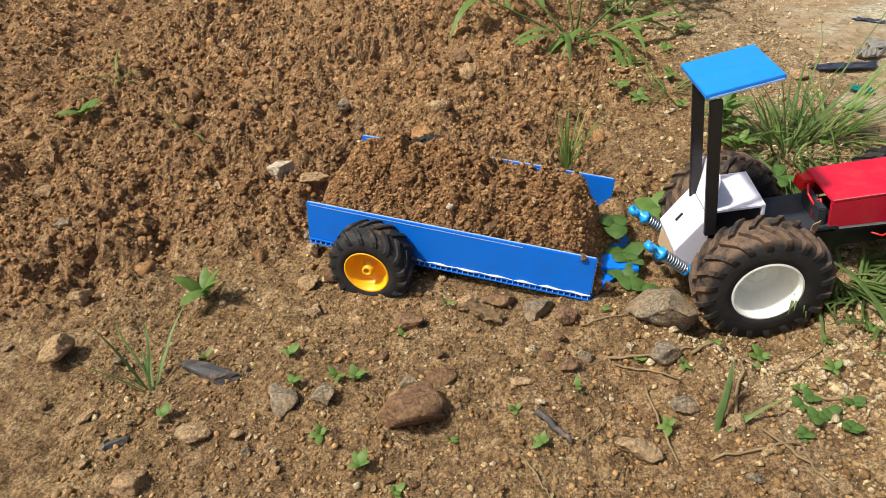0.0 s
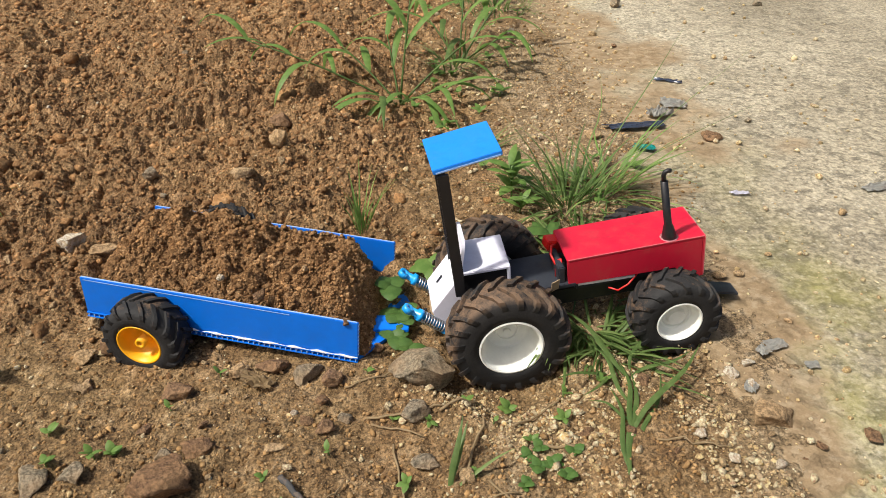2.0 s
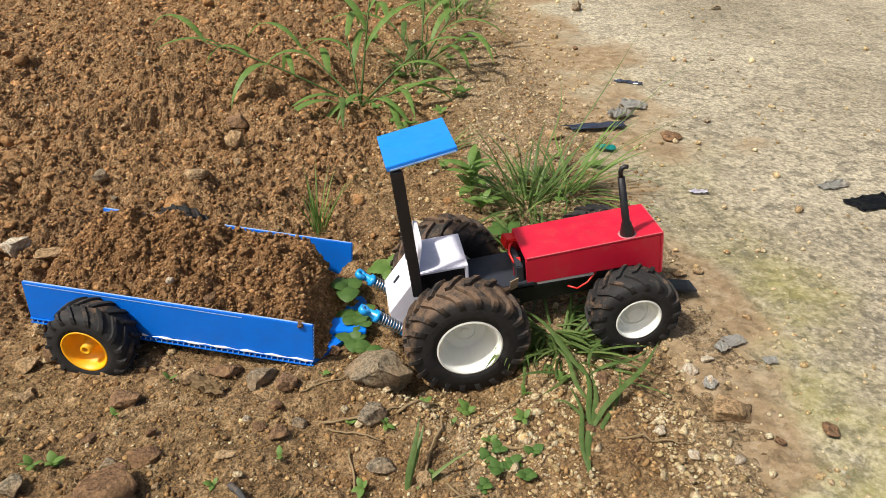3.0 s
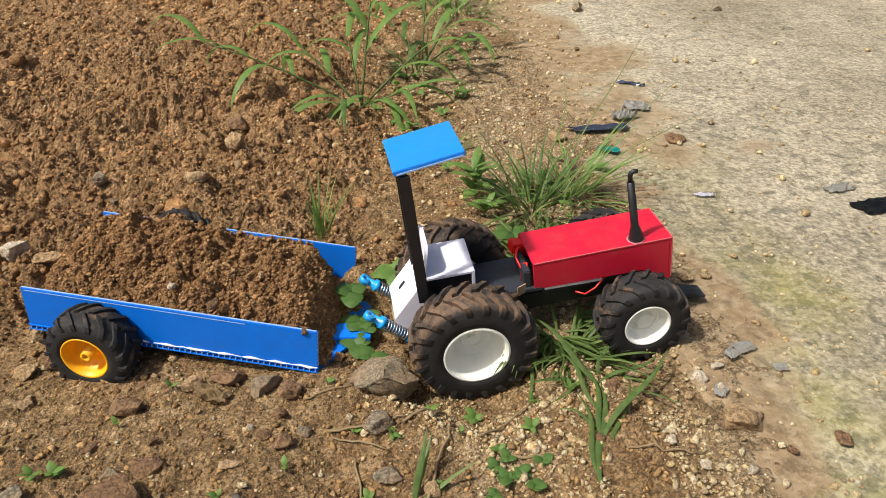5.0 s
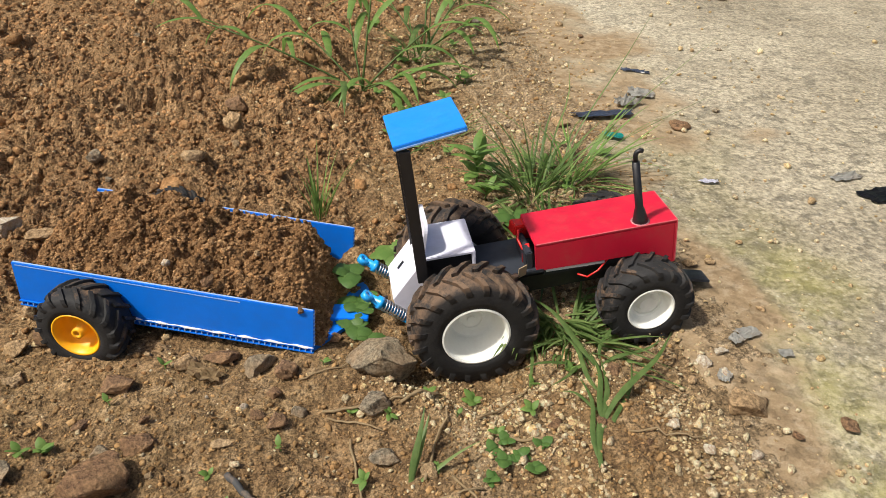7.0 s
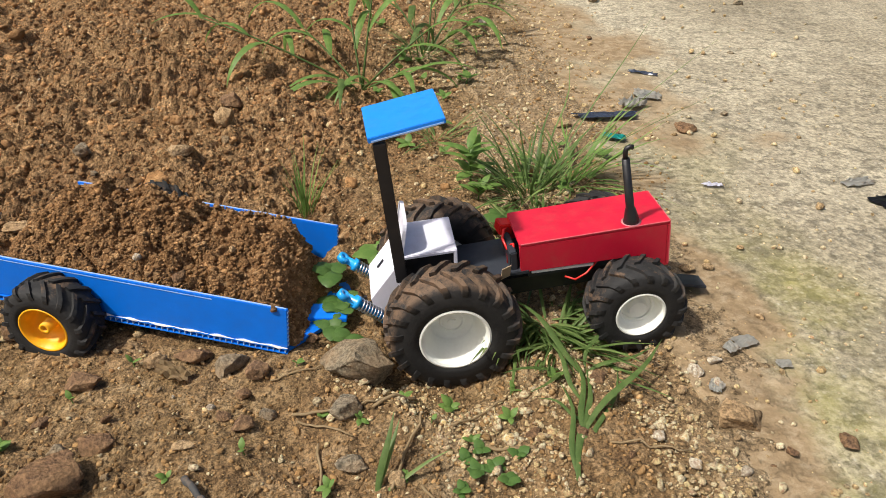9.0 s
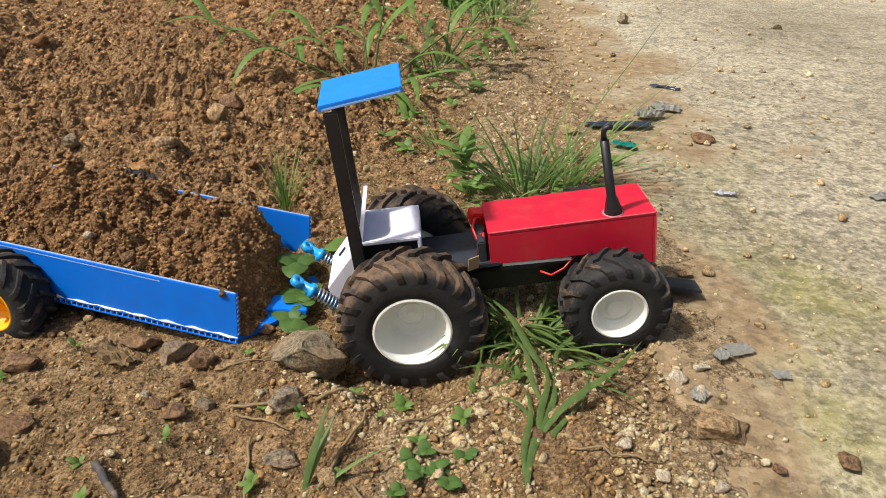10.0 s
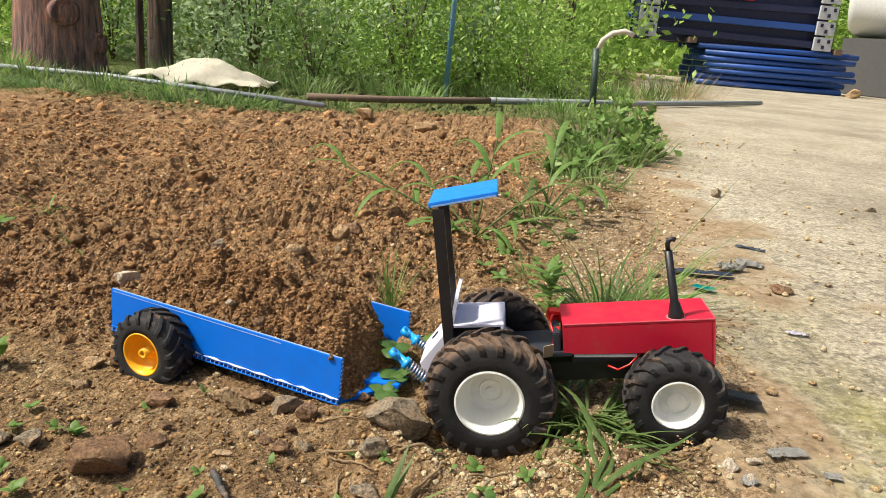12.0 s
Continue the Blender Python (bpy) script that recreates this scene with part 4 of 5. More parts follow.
strewn_stones()
for k, (x, y, z, w, mat) in enumerate([(0.011, 0.552, 0.098, 0.009, W), (0.047, 0.534, 0.089, 0.014, B), (0.086, 0.56, 0.099, 0.008, T), (0.123, 0.505, 0.076, 0.012, B)]):
    make_rock(x, y, w, w * 0.8, w * 0.7, 40 * k, mat, "small stone in the trailer's load of soil", 270 + k, z - 0.003, "stones in the load")

# ---- plants ----
M_GRASS = leaf_material("grass_blade", (0.1, 0.17, 0.045), (0.25, 0.33, 0.11))
M_FRESH = leaf_material("fresh_leaf", (0.15, 0.27, 0.06), (0.32, 0.43, 0.13))
M_BROAD = leaf_material("broad_leaf", (0.095, 0.19, 0.045), (0.21, 0.34, 0.09))
M_DRY = leaf_material("dry_stalk", (0.36, 0.26, 0.14), (0.55, 0.43, 0.27), 0.8)
M_PALE = leaf_material("pale_leaf", (0.26, 0.38, 0.17), (0.5, 0.6, 0.36))
# greens raised past real foliage: sunlight on the leaves is put into the colour
M_WOODS = leaf_material("woodland_leaf", (0.22, 0.38, 0.065), (0.48, 0.64, 0.16))


def ribbon(bm, base, heading, lean, length, width, droop, segs=7, fold=0.25, shape="blade", wave=0.0):
    """A folded blade or leaf that starts lean degrees from upright and bends over by droop degrees."""
    p, h, a = Vector(base), radians(heading), radians(lean)
    side = Vector((-math.sin(h), math.cos(h), 0))
    rows = []
    for k in range(segs + 1):
        s = k / segs
        d = Vector((math.sin(a) * math.cos(h), math.sin(a) * math.sin(h), math.cos(a)))
        up = side.cross(d)
        if shape == "blade":
            w = width * min(1.0, 0.45 + 1.6 * s) * (1 - s ** 2.6)
        elif shape == "oval":
            w = width * math.sin(math.pi * min(0.999, 0.04 + 0.96 * s ** 0.85)) ** 0.75
        else:
            w = width * (math.sin(math.pi * min(0.99, 0.25 + 0.75 * s)) ** 0.6) * (1.0 if s > 0 else 0.75) * (1 + (0.09 if k % 2 else -0.05))
        w = max(w, 0.00012)
        off = wave * math.sin(7 * s) * side
        rows.append([bm.verts.new(p + off + q * side * w / 2 - up * (fold * w * 0.5 * (1 - abs(q)))) for q in (-1, 0, 1)])
        p = p + d * length / segs
        a += radians(droop) / segs
    for r, t in zip(rows, rows[1:]):
        for j in (0, 1):
            bm.faces.new((r[j], r[j + 1], t[j + 1], t[j]))
    return p


def tuft(x, y, n, length, width, spread, label, seed, mat=None, droop=(20, 90), lean=(5, 50), name="grass_tuft", toward=None, z=None):
    r = random.Random(seed)
    bm = bmesh.new()
    for _ in range(n):
        h = r.uniform(0, 360) if toward is None else r.gauss(*toward)
        d = r.uniform(0, spread)
        ribbon(bm, (d * math.cos(radians(h)), d * math.sin(radians(h)), 0), h + r.uniform(-25, 25), r.uniform(*lean), length * r.uniform(0.45, 1.1), width * r.uniform(0.6, 1.2), r.uniform(*droop), 7, 0.3, "blade", r.uniform(-0.02, 0.02) * length)
    ob = part(name, bm, mat or M_GRASS, None, "", True)
    ob.matrix_world = pose(x, y, (ground_z(x, y) if z is None else z) - 0.003)
    return tagged(ob, label, "grass", kind="stuff")


def leafy(name, x, y, leaves, label, seed, mat, size, tall, shape="oval", droop=40, category="weed", group="", aspect=0.5, lean=(35, 75), z=None):
    """A stem with separate leaves up its length."""
    r = random.Random(seed)
    t = thing(name, pose(x, y, (ground_z(x, y) if z is None else z) - 0.002, 0, 0, r.uniform(0, 360)), label, category, group)
    bm = bmesh.new()
    bend = Vector((r.uniform(-0.2, 0.2), r.uniform(-0.2, 0.2), 0)) * tall
    pts = [Vector((0, 0, 0)) + bend * s * s + Vector((0, 0, tall * s)) for s in (0, 0.35, 0.7, 1)]
    tube(bm, pts, max(0.0006, size * 0.035), 6, [1, 0.9, 0.75, 0.5])
    part("stem", bm, mat, t, "", True)
    for k in range(leaves):
        s = 1.0 if leaves <= 4 else 0.3 + 0.7 * (k + 1) / leaves
        at = pts[0] + bend * s * s + Vector((0, 0, tall * s * 0.98))
        bm = bmesh.new()
        ln = size * r.uniform(0.7, 1.15)
        ribbon(bm, at, k * (180 if leaves == 2 else 137.5) + r.uniform(-15, 15), r.uniform(*lean), ln, ln * aspect * r.uniform(0.85, 1.15), droop * r.uniform(0.4, 1.3), 13 if shape == "heart" and size > 0.012 else 7, 0.3, shape)
        part("leaf", bm, mat, t, "", True)
    return t


# seedlings dotted over the packed soil
SEEDLINGS = [(-0.19, 0.439), (-0.205, 0.376), (-0.113, 0.409), (-0.123, 0.444), (-0.064, 0.416), (-0.028, 0.463), (0.009, 0.354), (-0.086, 0.36), (-0.054, 0.325), (-0.027, 0.305), (0.109, 0.394), (0.059, 0.377), (0.076, 0.341), (0.225, 0.447), (0.26, 0.437), (0.242, 0.408), (0.307, 0.434), (0.189, 0.415), (0.160, 0.43), (0.338, 0.431), (0.008, 0.502), (0.14, 0.484), (0.268, 0.386), (-0.078, 0.414), (-0.062, 0.422), (0.35, 0.47), (0.33, 0.5), (0.17, 0.36), (0.3, 0.4), (0.22, 0.36)]
models = [leafy("seedling", *SEEDLINGS[k], n, "small green seedling sprouting from packed soil", 300 + k, M_FRESH, 0.010, 0.007, "oval", 30, "seedling", "seedlings on the soil", 0.6) for k, n in enumerate((2, 3, 4, 4, 6))]
r_seed = random.Random(9)
for k, (x, y) in enumerate(SEEDLINGS[5:]):
    s = r_seed.uniform(0.7, 1.2)
    ob = copy_thing(models[k % 5], pose(x, y, ground_z(x, y) - 0.002, r_seed.uniform(-12, 12), r_seed.uniform(-12, 12), r_seed.uniform(0, 360)))
    ob.scale = (s, s, s)
r_weed = random.Random(19)
for k in range(34):
    x, y = r_weed.uniform(0.22, 0.5), r_weed.uniform(0.72, 1.7)
    s = r_weed.uniform(1.0, 2.2)
    ob = copy_thing(models[k % 5], pose(x, y, ground_z(x, y) - 0.002, r_weed.uniform(-12, 12), r_weed.uniform(-12, 12), r_weed.uniform(0, 360)))
    ob.scale = (s, s, s * 0.7)

leafy("young_weed", -0.212, 0.524, 5, "upright young weed with pale green leaves", 401, M_FRESH, 0.034, 0.016, "oval", 35, aspect=0.42, lean=(20, 70))
leafy("young_weed", -0.437, 0.824, 4, "low pale green weed in tilled soil", 402, M_FRESH, 0.03, 0.01, "oval", 30)
leafy("leafy_weed", 0.322, 0.765, 14, "bright green leafy weed beside the grass tuft", 403, M_FRESH, 0.036, 0.055, "oval", 45, aspect=0.34, lean=(25, 80))
leafy("leafy_weed", 0.325, 0.728, 10, "bright green leafy weed beside the grass tuft", 404, M_FRESH, 0.024, 0.022, "oval", 45, aspect=0.4, lean=(35, 75))
# broad round leaves round the hitch
for k, (x, y, n, sz, tall) in enumerate([(0.166, 0.528, 4, 0.020, 0.008), (0.172, 0.558, 4, 0.022, 0.010), (0.166, 0.59, 4, 0.024, 0.018), (0.214, 0.606, 4, 0.026, 0.026), (0.18, 0.512, 3, 0.016, 0.008), (0.176, 0.545, 3, 0.018, 0.012)]):
    leafy("broadleaf_weed", x, y, n, "broad round-leaved green weed under the hitch", 420 + k, M_BROAD if k != 3 else M_FRESH, sz, tall, "heart", 50, aspect=0.85, lean=(45, 85))
leafy("broadleaf_weed", 0.34, 0.66, 5, "broad-leaved green weed behind the front wheel", 431, M_BROAD, 0.03, 0.016, "heart", 40, aspect=0.6)
for k, (x, y) in enumerate([(0.268, 0.356), (0.274, 0.378), (0.288, 0.345), (0.256, 0.343), (0.298, 0.366), (0.28, 0.36), (0.262, 0.37)]):
    leafy("clover", x, y, 5, "dark green clover-like weed on gravel", 440 + k, M_BROAD, 0.0085, 0.006, "heart", 25, group="clover by the gravel", aspect=0.9, lean=(50, 88))

# grasses
def long_blades(label, blades):
    """Single broad blades lying across the soil: base, heading, length, width."""
    x0, y0 = blades[0][0]
    t = thing("broad_grass", pose(x0, y0, ground_z(x0, y0)), label, "grass")
    for (x, y), heading, length, width, lean in blades:
        bm = bmesh.new()
        ribbon(bm, (x - x0, y - y0, ground_z(x, y) - ground_z(x0, y0) - 0.001), heading, lean, length, width, 96 - lean, 9, 0.35, "blade", 0.003)
        part("blade", bm, M_GRASS, t, "", True)


long_blades("long broad grass blades lying across the gravel", [((0.331, 0.33), 72, 0.115, 0.006, 78), ((0.341, 0.366), 43, 0.122, 0.0055, 68), ((0.363, 0.426), 120, 0.10, 0.0065, 64), ((0.351, 0.382), 145, 0.04, 0.004, 75), ((0.36, 0.43), 20, 0.07, 0.0045, 74), ((0.333, 0.335), 85, 0.085, 0.0045, 72), ((0.365, 0.44), 62, 0.06, 0.004, 70), ((0.345, 0.36), 82, 0.09, 0.005, 78), ((0.352, 0.4), 104, 0.07, 0.0048, 70), ((0.34, 0.345), 60, 0.1, 0.004, 76)])
tuft(0.385, 0.735, 120, 0.115, 0.0037, 0.034, "dense tuft of thin green grass behind the tractor", 501, lean=(15, 84), droop=(10, 80))
tuft(0.43, 0.75, 60, 0.12, 0.0034, 0.026, "dense tuft of thin green grass behind the tractor", 502, M_FRESH, lean=(15, 80), droop=(10, 70))
tuft(0.405, 0.75, 5, 0.26, 0.0022, 0.01, "long thin grass stalks over the path", 503, lean=(35, 50), droop=(8, 25), toward=(50, 20))
tuft(0.375, 0.62, 45, 0.10, 0.0045, 0.03, "flattened green grass behind the tractor wheels", 504, lean=(50, 82), droop=(10, 30))
tuft(0.347, 0.51, 70, 0.055, 0.0035, 0.02, "flattened green grass between the wheels", 515, lean=(50, 84), droop=(8, 40), toward=(-85, 38))
tuft(0.33, 0.535, 100, 0.09, 0.004, 0.03, "flattened green grass under the tractor", 505, lean=(62, 84), droop=(8, 26))
tuft(0.355, 0.485, 60, 0.075, 0.0036, 0.026, "green grass pressed down between the wheels", 506, lean=(45, 80), droop=(15, 45))
tuft(0.362, 0.45, 6, 0.09, 0.004, 0.014, "broad grass blades bent over in front of the wheel", 507, lean=(60, 82), droop=(5, 25), toward=(-75, 60))
tuft(0.2, 0.352, 3, 0.07, 0.006, 0.006, "stiff green grass blades beside a flat stone", 509, lean=(25, 60), droop=(5, 25), toward=(110, 40))
tuft(-0.225, 0.407, 9, 0.075, 0.0028, 0.006, "thin green grass sprig on packed soil", 510, lean=(20, 60), droop=(10, 35), toward=(140, 40))
tuft(0.138, 0.712, 26, 0.08, 0.0028, 0.007, "upright sprig of yellowish-green grass in tilled soil", 511, M_FRESH, lean=(3, 22), droop=(4, 25))
tuft(0.30, 0.92, 30, 0.07, 0.003, 0.03, "sparse low grass on sandy soil", 512, lean=(30, 75), droop=(10, 40))
tuft(-0.44, 0.95, 14, 0.05, 0.003, 0.02, "sparse low grass in tilled soil", 513, M_FRESH, lean=(20, 60))
tuft(-0.30, 0.80, 10, 0.04, 0.0028, 0.015, "sparse low grass in tilled soil", 514, M_FRESH, lean=(30, 70))


def tall_grass(x, y, stems, label, seed):
    """Jointed stalks that carry long arching blades."""
    r = random.Random(seed)
    t = thing("tall_grass", pose(x, y, ground_z(x, y) - 0.004), label, "grass")
    for heading, lean, length, blades in stems:
        h, a = radians(heading), radians(lean)
        d = Vector((math.sin(a) * math.cos(h), math.sin(a) * math.sin(h), math.cos(a)))
        pts = [d * length * s + Vector((0, 0, -0.12 * length * s * s)) for s in (0, 0.25, 0.5, 0.75, 1)]
        bm = bmesh.new()
        tube(bm, pts, 0.0017, 6, [1.2, 1, 0.9, 0.8, 0.6])
        stalk = part("stalk", bm, M_GRASS, t, "", True)
        for k in range(blades):
            s = 0.3 + 0.7 * (k + 1) / blades
            at = d * length * s + Vector((0, 0, -0.12 * length * s * s))
            bm = bmesh.new()
            ribbon(bm, at, heading + (80 if k % 2 else -80) * (1 - 0.75 * s) + r.uniform(-25, 25), lean * 0.5 + r.uniform(15, 40), r.uniform(0.1, 0.16), r.uniform(0.011, 0.0165), r.uniform(65, 130), 9, 0.25, "blade")
            part("blade", bm, M_FRESH if r.random() < 0.8 else M_GRASS, stalk, "", True)
    return t


tall_grass(0.205, 1.12, [(170, 62, 0.27, 5), (140, 52, 0.15, 3), (70, 18, 0.2, 4), (-35, 55, 0.1, 4), (15, 45, 0.17, 4), (105, 30, 0.13, 3), (-120, 60, 0.09, 3), (-80, 55, 0.07, 3)], "tall green grass with long arching blades", 601)
tall_grass(0.32, 1.27, [(30, 35, 0.15, 4), (80, 30, 0.17, 4), (130, 45, 0.12, 3), (-30, 45, 0.1, 3)], "tall green grass with long arching blades", 602)
tuft(0.31, 1.25, 40, 0.08, 0.0035, 0.04, "low green grass round the tall stalks", 515, lean=(15, 60))
tuft(0.44, 1.6, 90, 0.09, 0.004, 0.09, "low green grass by the slab edge", 516, lean=(10, 60))

# ---- litter ----
def crumple(name, x, y, w, d, mat, label, seed, z, turn=0, category="litter", high=0.006):
    """A thin creased scrap with a torn outline."""
    r = random.Random(seed)
    bm = bmesh.new()
    n = 9
    grid = []
    for j in range(n):
        row = []
        for i in range(n):
            u, v = i / (n - 1) - 0.5, j / (n - 1) - 0.5
            e = 1 + 0.25 * noise.noise(Vector((u * 5 + seed, v * 5, 1.3)))
            row.append(bm.verts.new((u * w * e, v * d * e, 0.001 + high * abs(noise.noise(Vector((u * 4, v * 4 + seed, 2.2)))))))
        grid.append(row)
    for j in range(n - 1):
        for i in range(n - 1):
            corner = (i in (0, n - 2)) and (j in (0, n - 2))
            if corner and r.random() < 0.7:
                continue
            bm.faces.new((grid[j][i], grid[j][i + 1], grid[j + 1][i + 1], grid[j + 1][i]))
    bmesh.ops.solidify(bm, geom=bm.faces[:], thickness=0.0004)
    ob = part(name, bm, mat, None)
    ob.matrix_world = pose(x, y, z, 0, 0, turn)
    return tagged(ob, label, category)


M_FILM = sheet_material("clear_plastic_film", (0.4, 0.39, 0.35), 0.45, 0.5, 0.35)
M_FILM_BLUE = sheet_material("dark_blue_plastic_film", (0.07, 0.09, 0.14), 0.15, 0.2, 0.7)
M_TEAL = sheet_material("teal_plastic", (0.005, 0.3, 0.27), 0.4, 0.1)
M_CHAR = sheet_material("grey_charred_wood", (0.05, 0.05, 0.05), 0.7, 0.5, 0.4, 0.3)
crumple("plastic_scrap", 0.535, 0.94, 0.085, 0.02, M_FILM_BLUE, "dark blue torn plastic film on the ground", 1, SLAB + 0.004, 8)
crumple("plastic_scrap", 0.585, 0.985, 0.04, 0.026, M_FILM, "crumpled clear plastic film on the ground", 2, SLAB + 0.003, 30, high=0.016)
crumple("plastic_scrap", 0.625, 1.03, 0.04, 0.04, M_FILM, "crumpled clear plastic film on the ground", 3, SLAB + 0.001, -20, high=0.008)
crumple("plastic_scrap", 0.653, 1.13, 0.045, 0.014, M_FILM_BLUE, "narrow dark blue plastic scrap on concrete", 4, SLAB + 0.001, -25)
crumple("bottle_chip", 0.523, 0.868, 0.028, 0.017, M_TEAL, "teal green plastic chip on sandy ground", 5, SLAB + 0.004, -20, high=0.003)
crumple("plastic_scrap", 0.81, 0.695, 0.075, 0.035, M_BLACK, "black creased plastic scrap on concrete", 6, SLAB + 0.001, 10, high=0.008)
crumple("plastic_scrap", 0.783, 0.742, 0.045, 0.018, M_FILM, "clear plastic scrap on concrete", 7, SLAB + 0.001, 15)
crumple("plastic_scrap", 0.503, 0.457, 0.022, 0.013, M_FILM, "flat clear plastic scrap on mossy concrete", 12, SLAB + 0.0015, 10, high=0.001)
crumple("plastic_scrap", 0.522, 0.428, 0.013, 0.009, M_FILM, "flat clear plastic scrap on mossy concrete", 13, SLAB + 0.0015, 0, high=0.001)
crumple("plastic_scrap", 0.372, 0.345, 0.02, 0.016, M_FILM, "crumpled clear plastic scrap among gravel", 14, 0.052, 0, high=0.003)
crumple("paper_scrap", 0.598, 0.736, 0.024, 0.009, M_WHITE, "white paper scrap on concrete", 8, SLAB + 0.001, -5)
crumple("plastic_scrap", 0.486, 0.447, 0.013, 0.011, M_FILM, "small clear plastic scrap by the slab edge", 9, SLAB + 0.004, 30, high=0.002)
crumple("paper_scrap", 0.456, 0.406, 0.014, 0.010, M_FILM, "small crumpled grey paper scrap on soil", 10, SLAB + 0.001, 50, high=0.003)
crumple("dry_leaf", 0.042, 0.488, 0.03, 0.014, M_DRY, "curled orange-brown dry leaf on soil", 11, ground_z(0.042, 0.488) + 0.004, -25, "leaf", 0.01)


def plate():
    bm = bmesh.new()
    box(bm, (0, 0, 0), (0.032, 0.022, 0.0025), (0, 0, 0), 0.0005)
    ob = part("plastic_plate", bm, M_DECK, None)
    ob.matrix_world = pose(0.483, 0.537, SLAB + 0.008, -8, 3, -6)
    tagged(ob, "small black plastic plate lying at the slab edge", "litter")


plate()


make_rock(-0.180, 0.424, 0.056, 0.017, 0.009, -14, M_CHAR, "grey charred wood splinter lying on packed soil", 291, group="")["category"] = "wood"
make_rock(-0.235, 0.355, 0.022, 0.010, 0.007, 30, M_CHAR, "dark charred wood chip on packed soil", 292, group="")["category"] = "wood"


def stick(a, b, radius, mat, label, seed, lift=0.002):
    r = random.Random(seed)
    pts = []
    for k in range(9):
        s = k / 8
        x, y = a[0] + (b[0] - a[0]) * s, a[1] + (b[1] - a[1]) * s
        n = 0.025 * math.dist(a, b)
        x, y = x + r.uniform(-n, n) * (0 < k < 8), y + r.uniform(-n, n) * (0 < k < 8)
        pts.append((x, y, ground_z(x, y) + radius + lift * r.uniform(0.3, 1.6)))
    bm = bmesh.new()
    tube(bm, pts, radius, 7, [1, 1.05, 0.95, 1.0, 0.9, 0.95, 0.85, 0.8, 0.6])
    ob = part("twig", bm, mat, None, "", True)
    tagged(ob, label, "twig")


stick((0.073, 0.368), (0.095, 0.341), 0.0026, M_CHAR, "short dark charred stick on packed soil", 1)
TW = "thin dry brown twig lying on the soil"
for k, (a, b, rad) in enumerate([((0.139, 0.436), (0.203, 0.428), 0.0011), ((0.256, 0.4), (0.305, 0.43), 0.001), ((0.143, 0.43), (0.185, 0.40), 0.0009), ((0.16, 0.4), (0.168, 0.33), 0.001), ((0.2, 0.425), (0.235, 0.44), 0.0014), ((0.1, 0.34), (0.118, 0.36), 0.0008), ((0.06, 0.33), (0.075, 0.30), 0.0008), ((0.21, 0.35), (0.24, 0.42), 0.0012), ((0.23, 0.35), (0.26, 0.30), 0.001), ((0.3, 0.37), (0.26, 0.39), 0.0013), ((0.36, 0.36), (0.41, 0.345), 0.0008), ((0.12, 0.47), (0.165, 0.478), 0.0008), ((-0.03, 0.37), (-0.045, 0.40), 0.0008), ((-0.21, 0.395), (-0.20, 0.41), 0.0009), ((0.19, 0.33), (0.25, 0.335), 0.001)]):
    stick(a, b, rad, M_DRY, TW, 20 + k)

# ---- far side of the plot ----
M_PIPE = sheet_material("grey_conduit", (0.27, 0.29, 0.3), 0.45, 0.3)
M_BRANCH = sheet_material("brown_branch", (0.16, 0.11, 0.075), 0.9, 0.3)
M_POST = sheet_material("dark_green_post", (0.02, 0.05, 0.035), 0.5, 0.3)
M_SACK = sheet_material("cream_woven_sack", (0.85, 0.8, 0.64), 0.8, 0.15)
M_STEEL_BLUE = sheet_material("blue_painted_steel", (0.02, 0.09, 0.36), 0.4, 0.2)
M_STEEL_NAVY = sheet_material("navy_painted_steel", (0.008, 0.018, 0.07), 0.5, 0.2)
M_GALV = sheet_material("galvanised_plate", (0.5, 0.52, 0.54), 0.45, 0.25)
M_TANK = sheet_material("white_tank_plastic", (0.8, 0.8, 0.78), 0.45, 0.1)
# plinth grey set very dark: the shadow on it is put into the colour
M_SHADED_WALL = sheet_material("shaded_grey_wall", (0.07, 0.07, 0.07), 0.9, 0.2)
M_HOSE = sheet_material("pale_hose", (0.6, 0.55, 0.45), 0.6, 0.2)


def bark_material(name, tone):
    m, nt, b = material(name, 0.95, 0, 0.2)
    v = coords(nt)
    mp = nt.nodes.new("ShaderNodeMapping")
    mp.inputs["Scale"].default_value = (1, 1, 0.1)
    nt.links.new(v, mp.inputs["Vector"])
    g = grain(nt, mp.outputs[0], 38, 6, 0.7)
    col = ramp(nt, g, [(0.34, (0.05, 0.035, 0.035)), (0.48, (0.17, 0.11, 0.095)), (0.58, (0.3, 0.16, 0.12)), (0.68, (0.52, 0.25, 0.15))])
    col = blend(nt, 1.0, col, tone, "MULTIPLY")
    nt.links.new(col, b.inputs["Base Color"])
    bump(nt, b, g, 1.0, 0.03)
    return m


M_BARK, M_BARK_GREY = bark_material("tree_bark", (1.3, 1.3, 1.3)), bark_material("grey_tree_bark", (0.7, 0.9, 0.85))


def rail(name, pts, radius, mat, label, category):
    bm = bmesh.new()
    tube(bm, pts, radius, 12)
    ob = part(name, bm, mat, None, "", True)
    return tagged(ob, label, category)


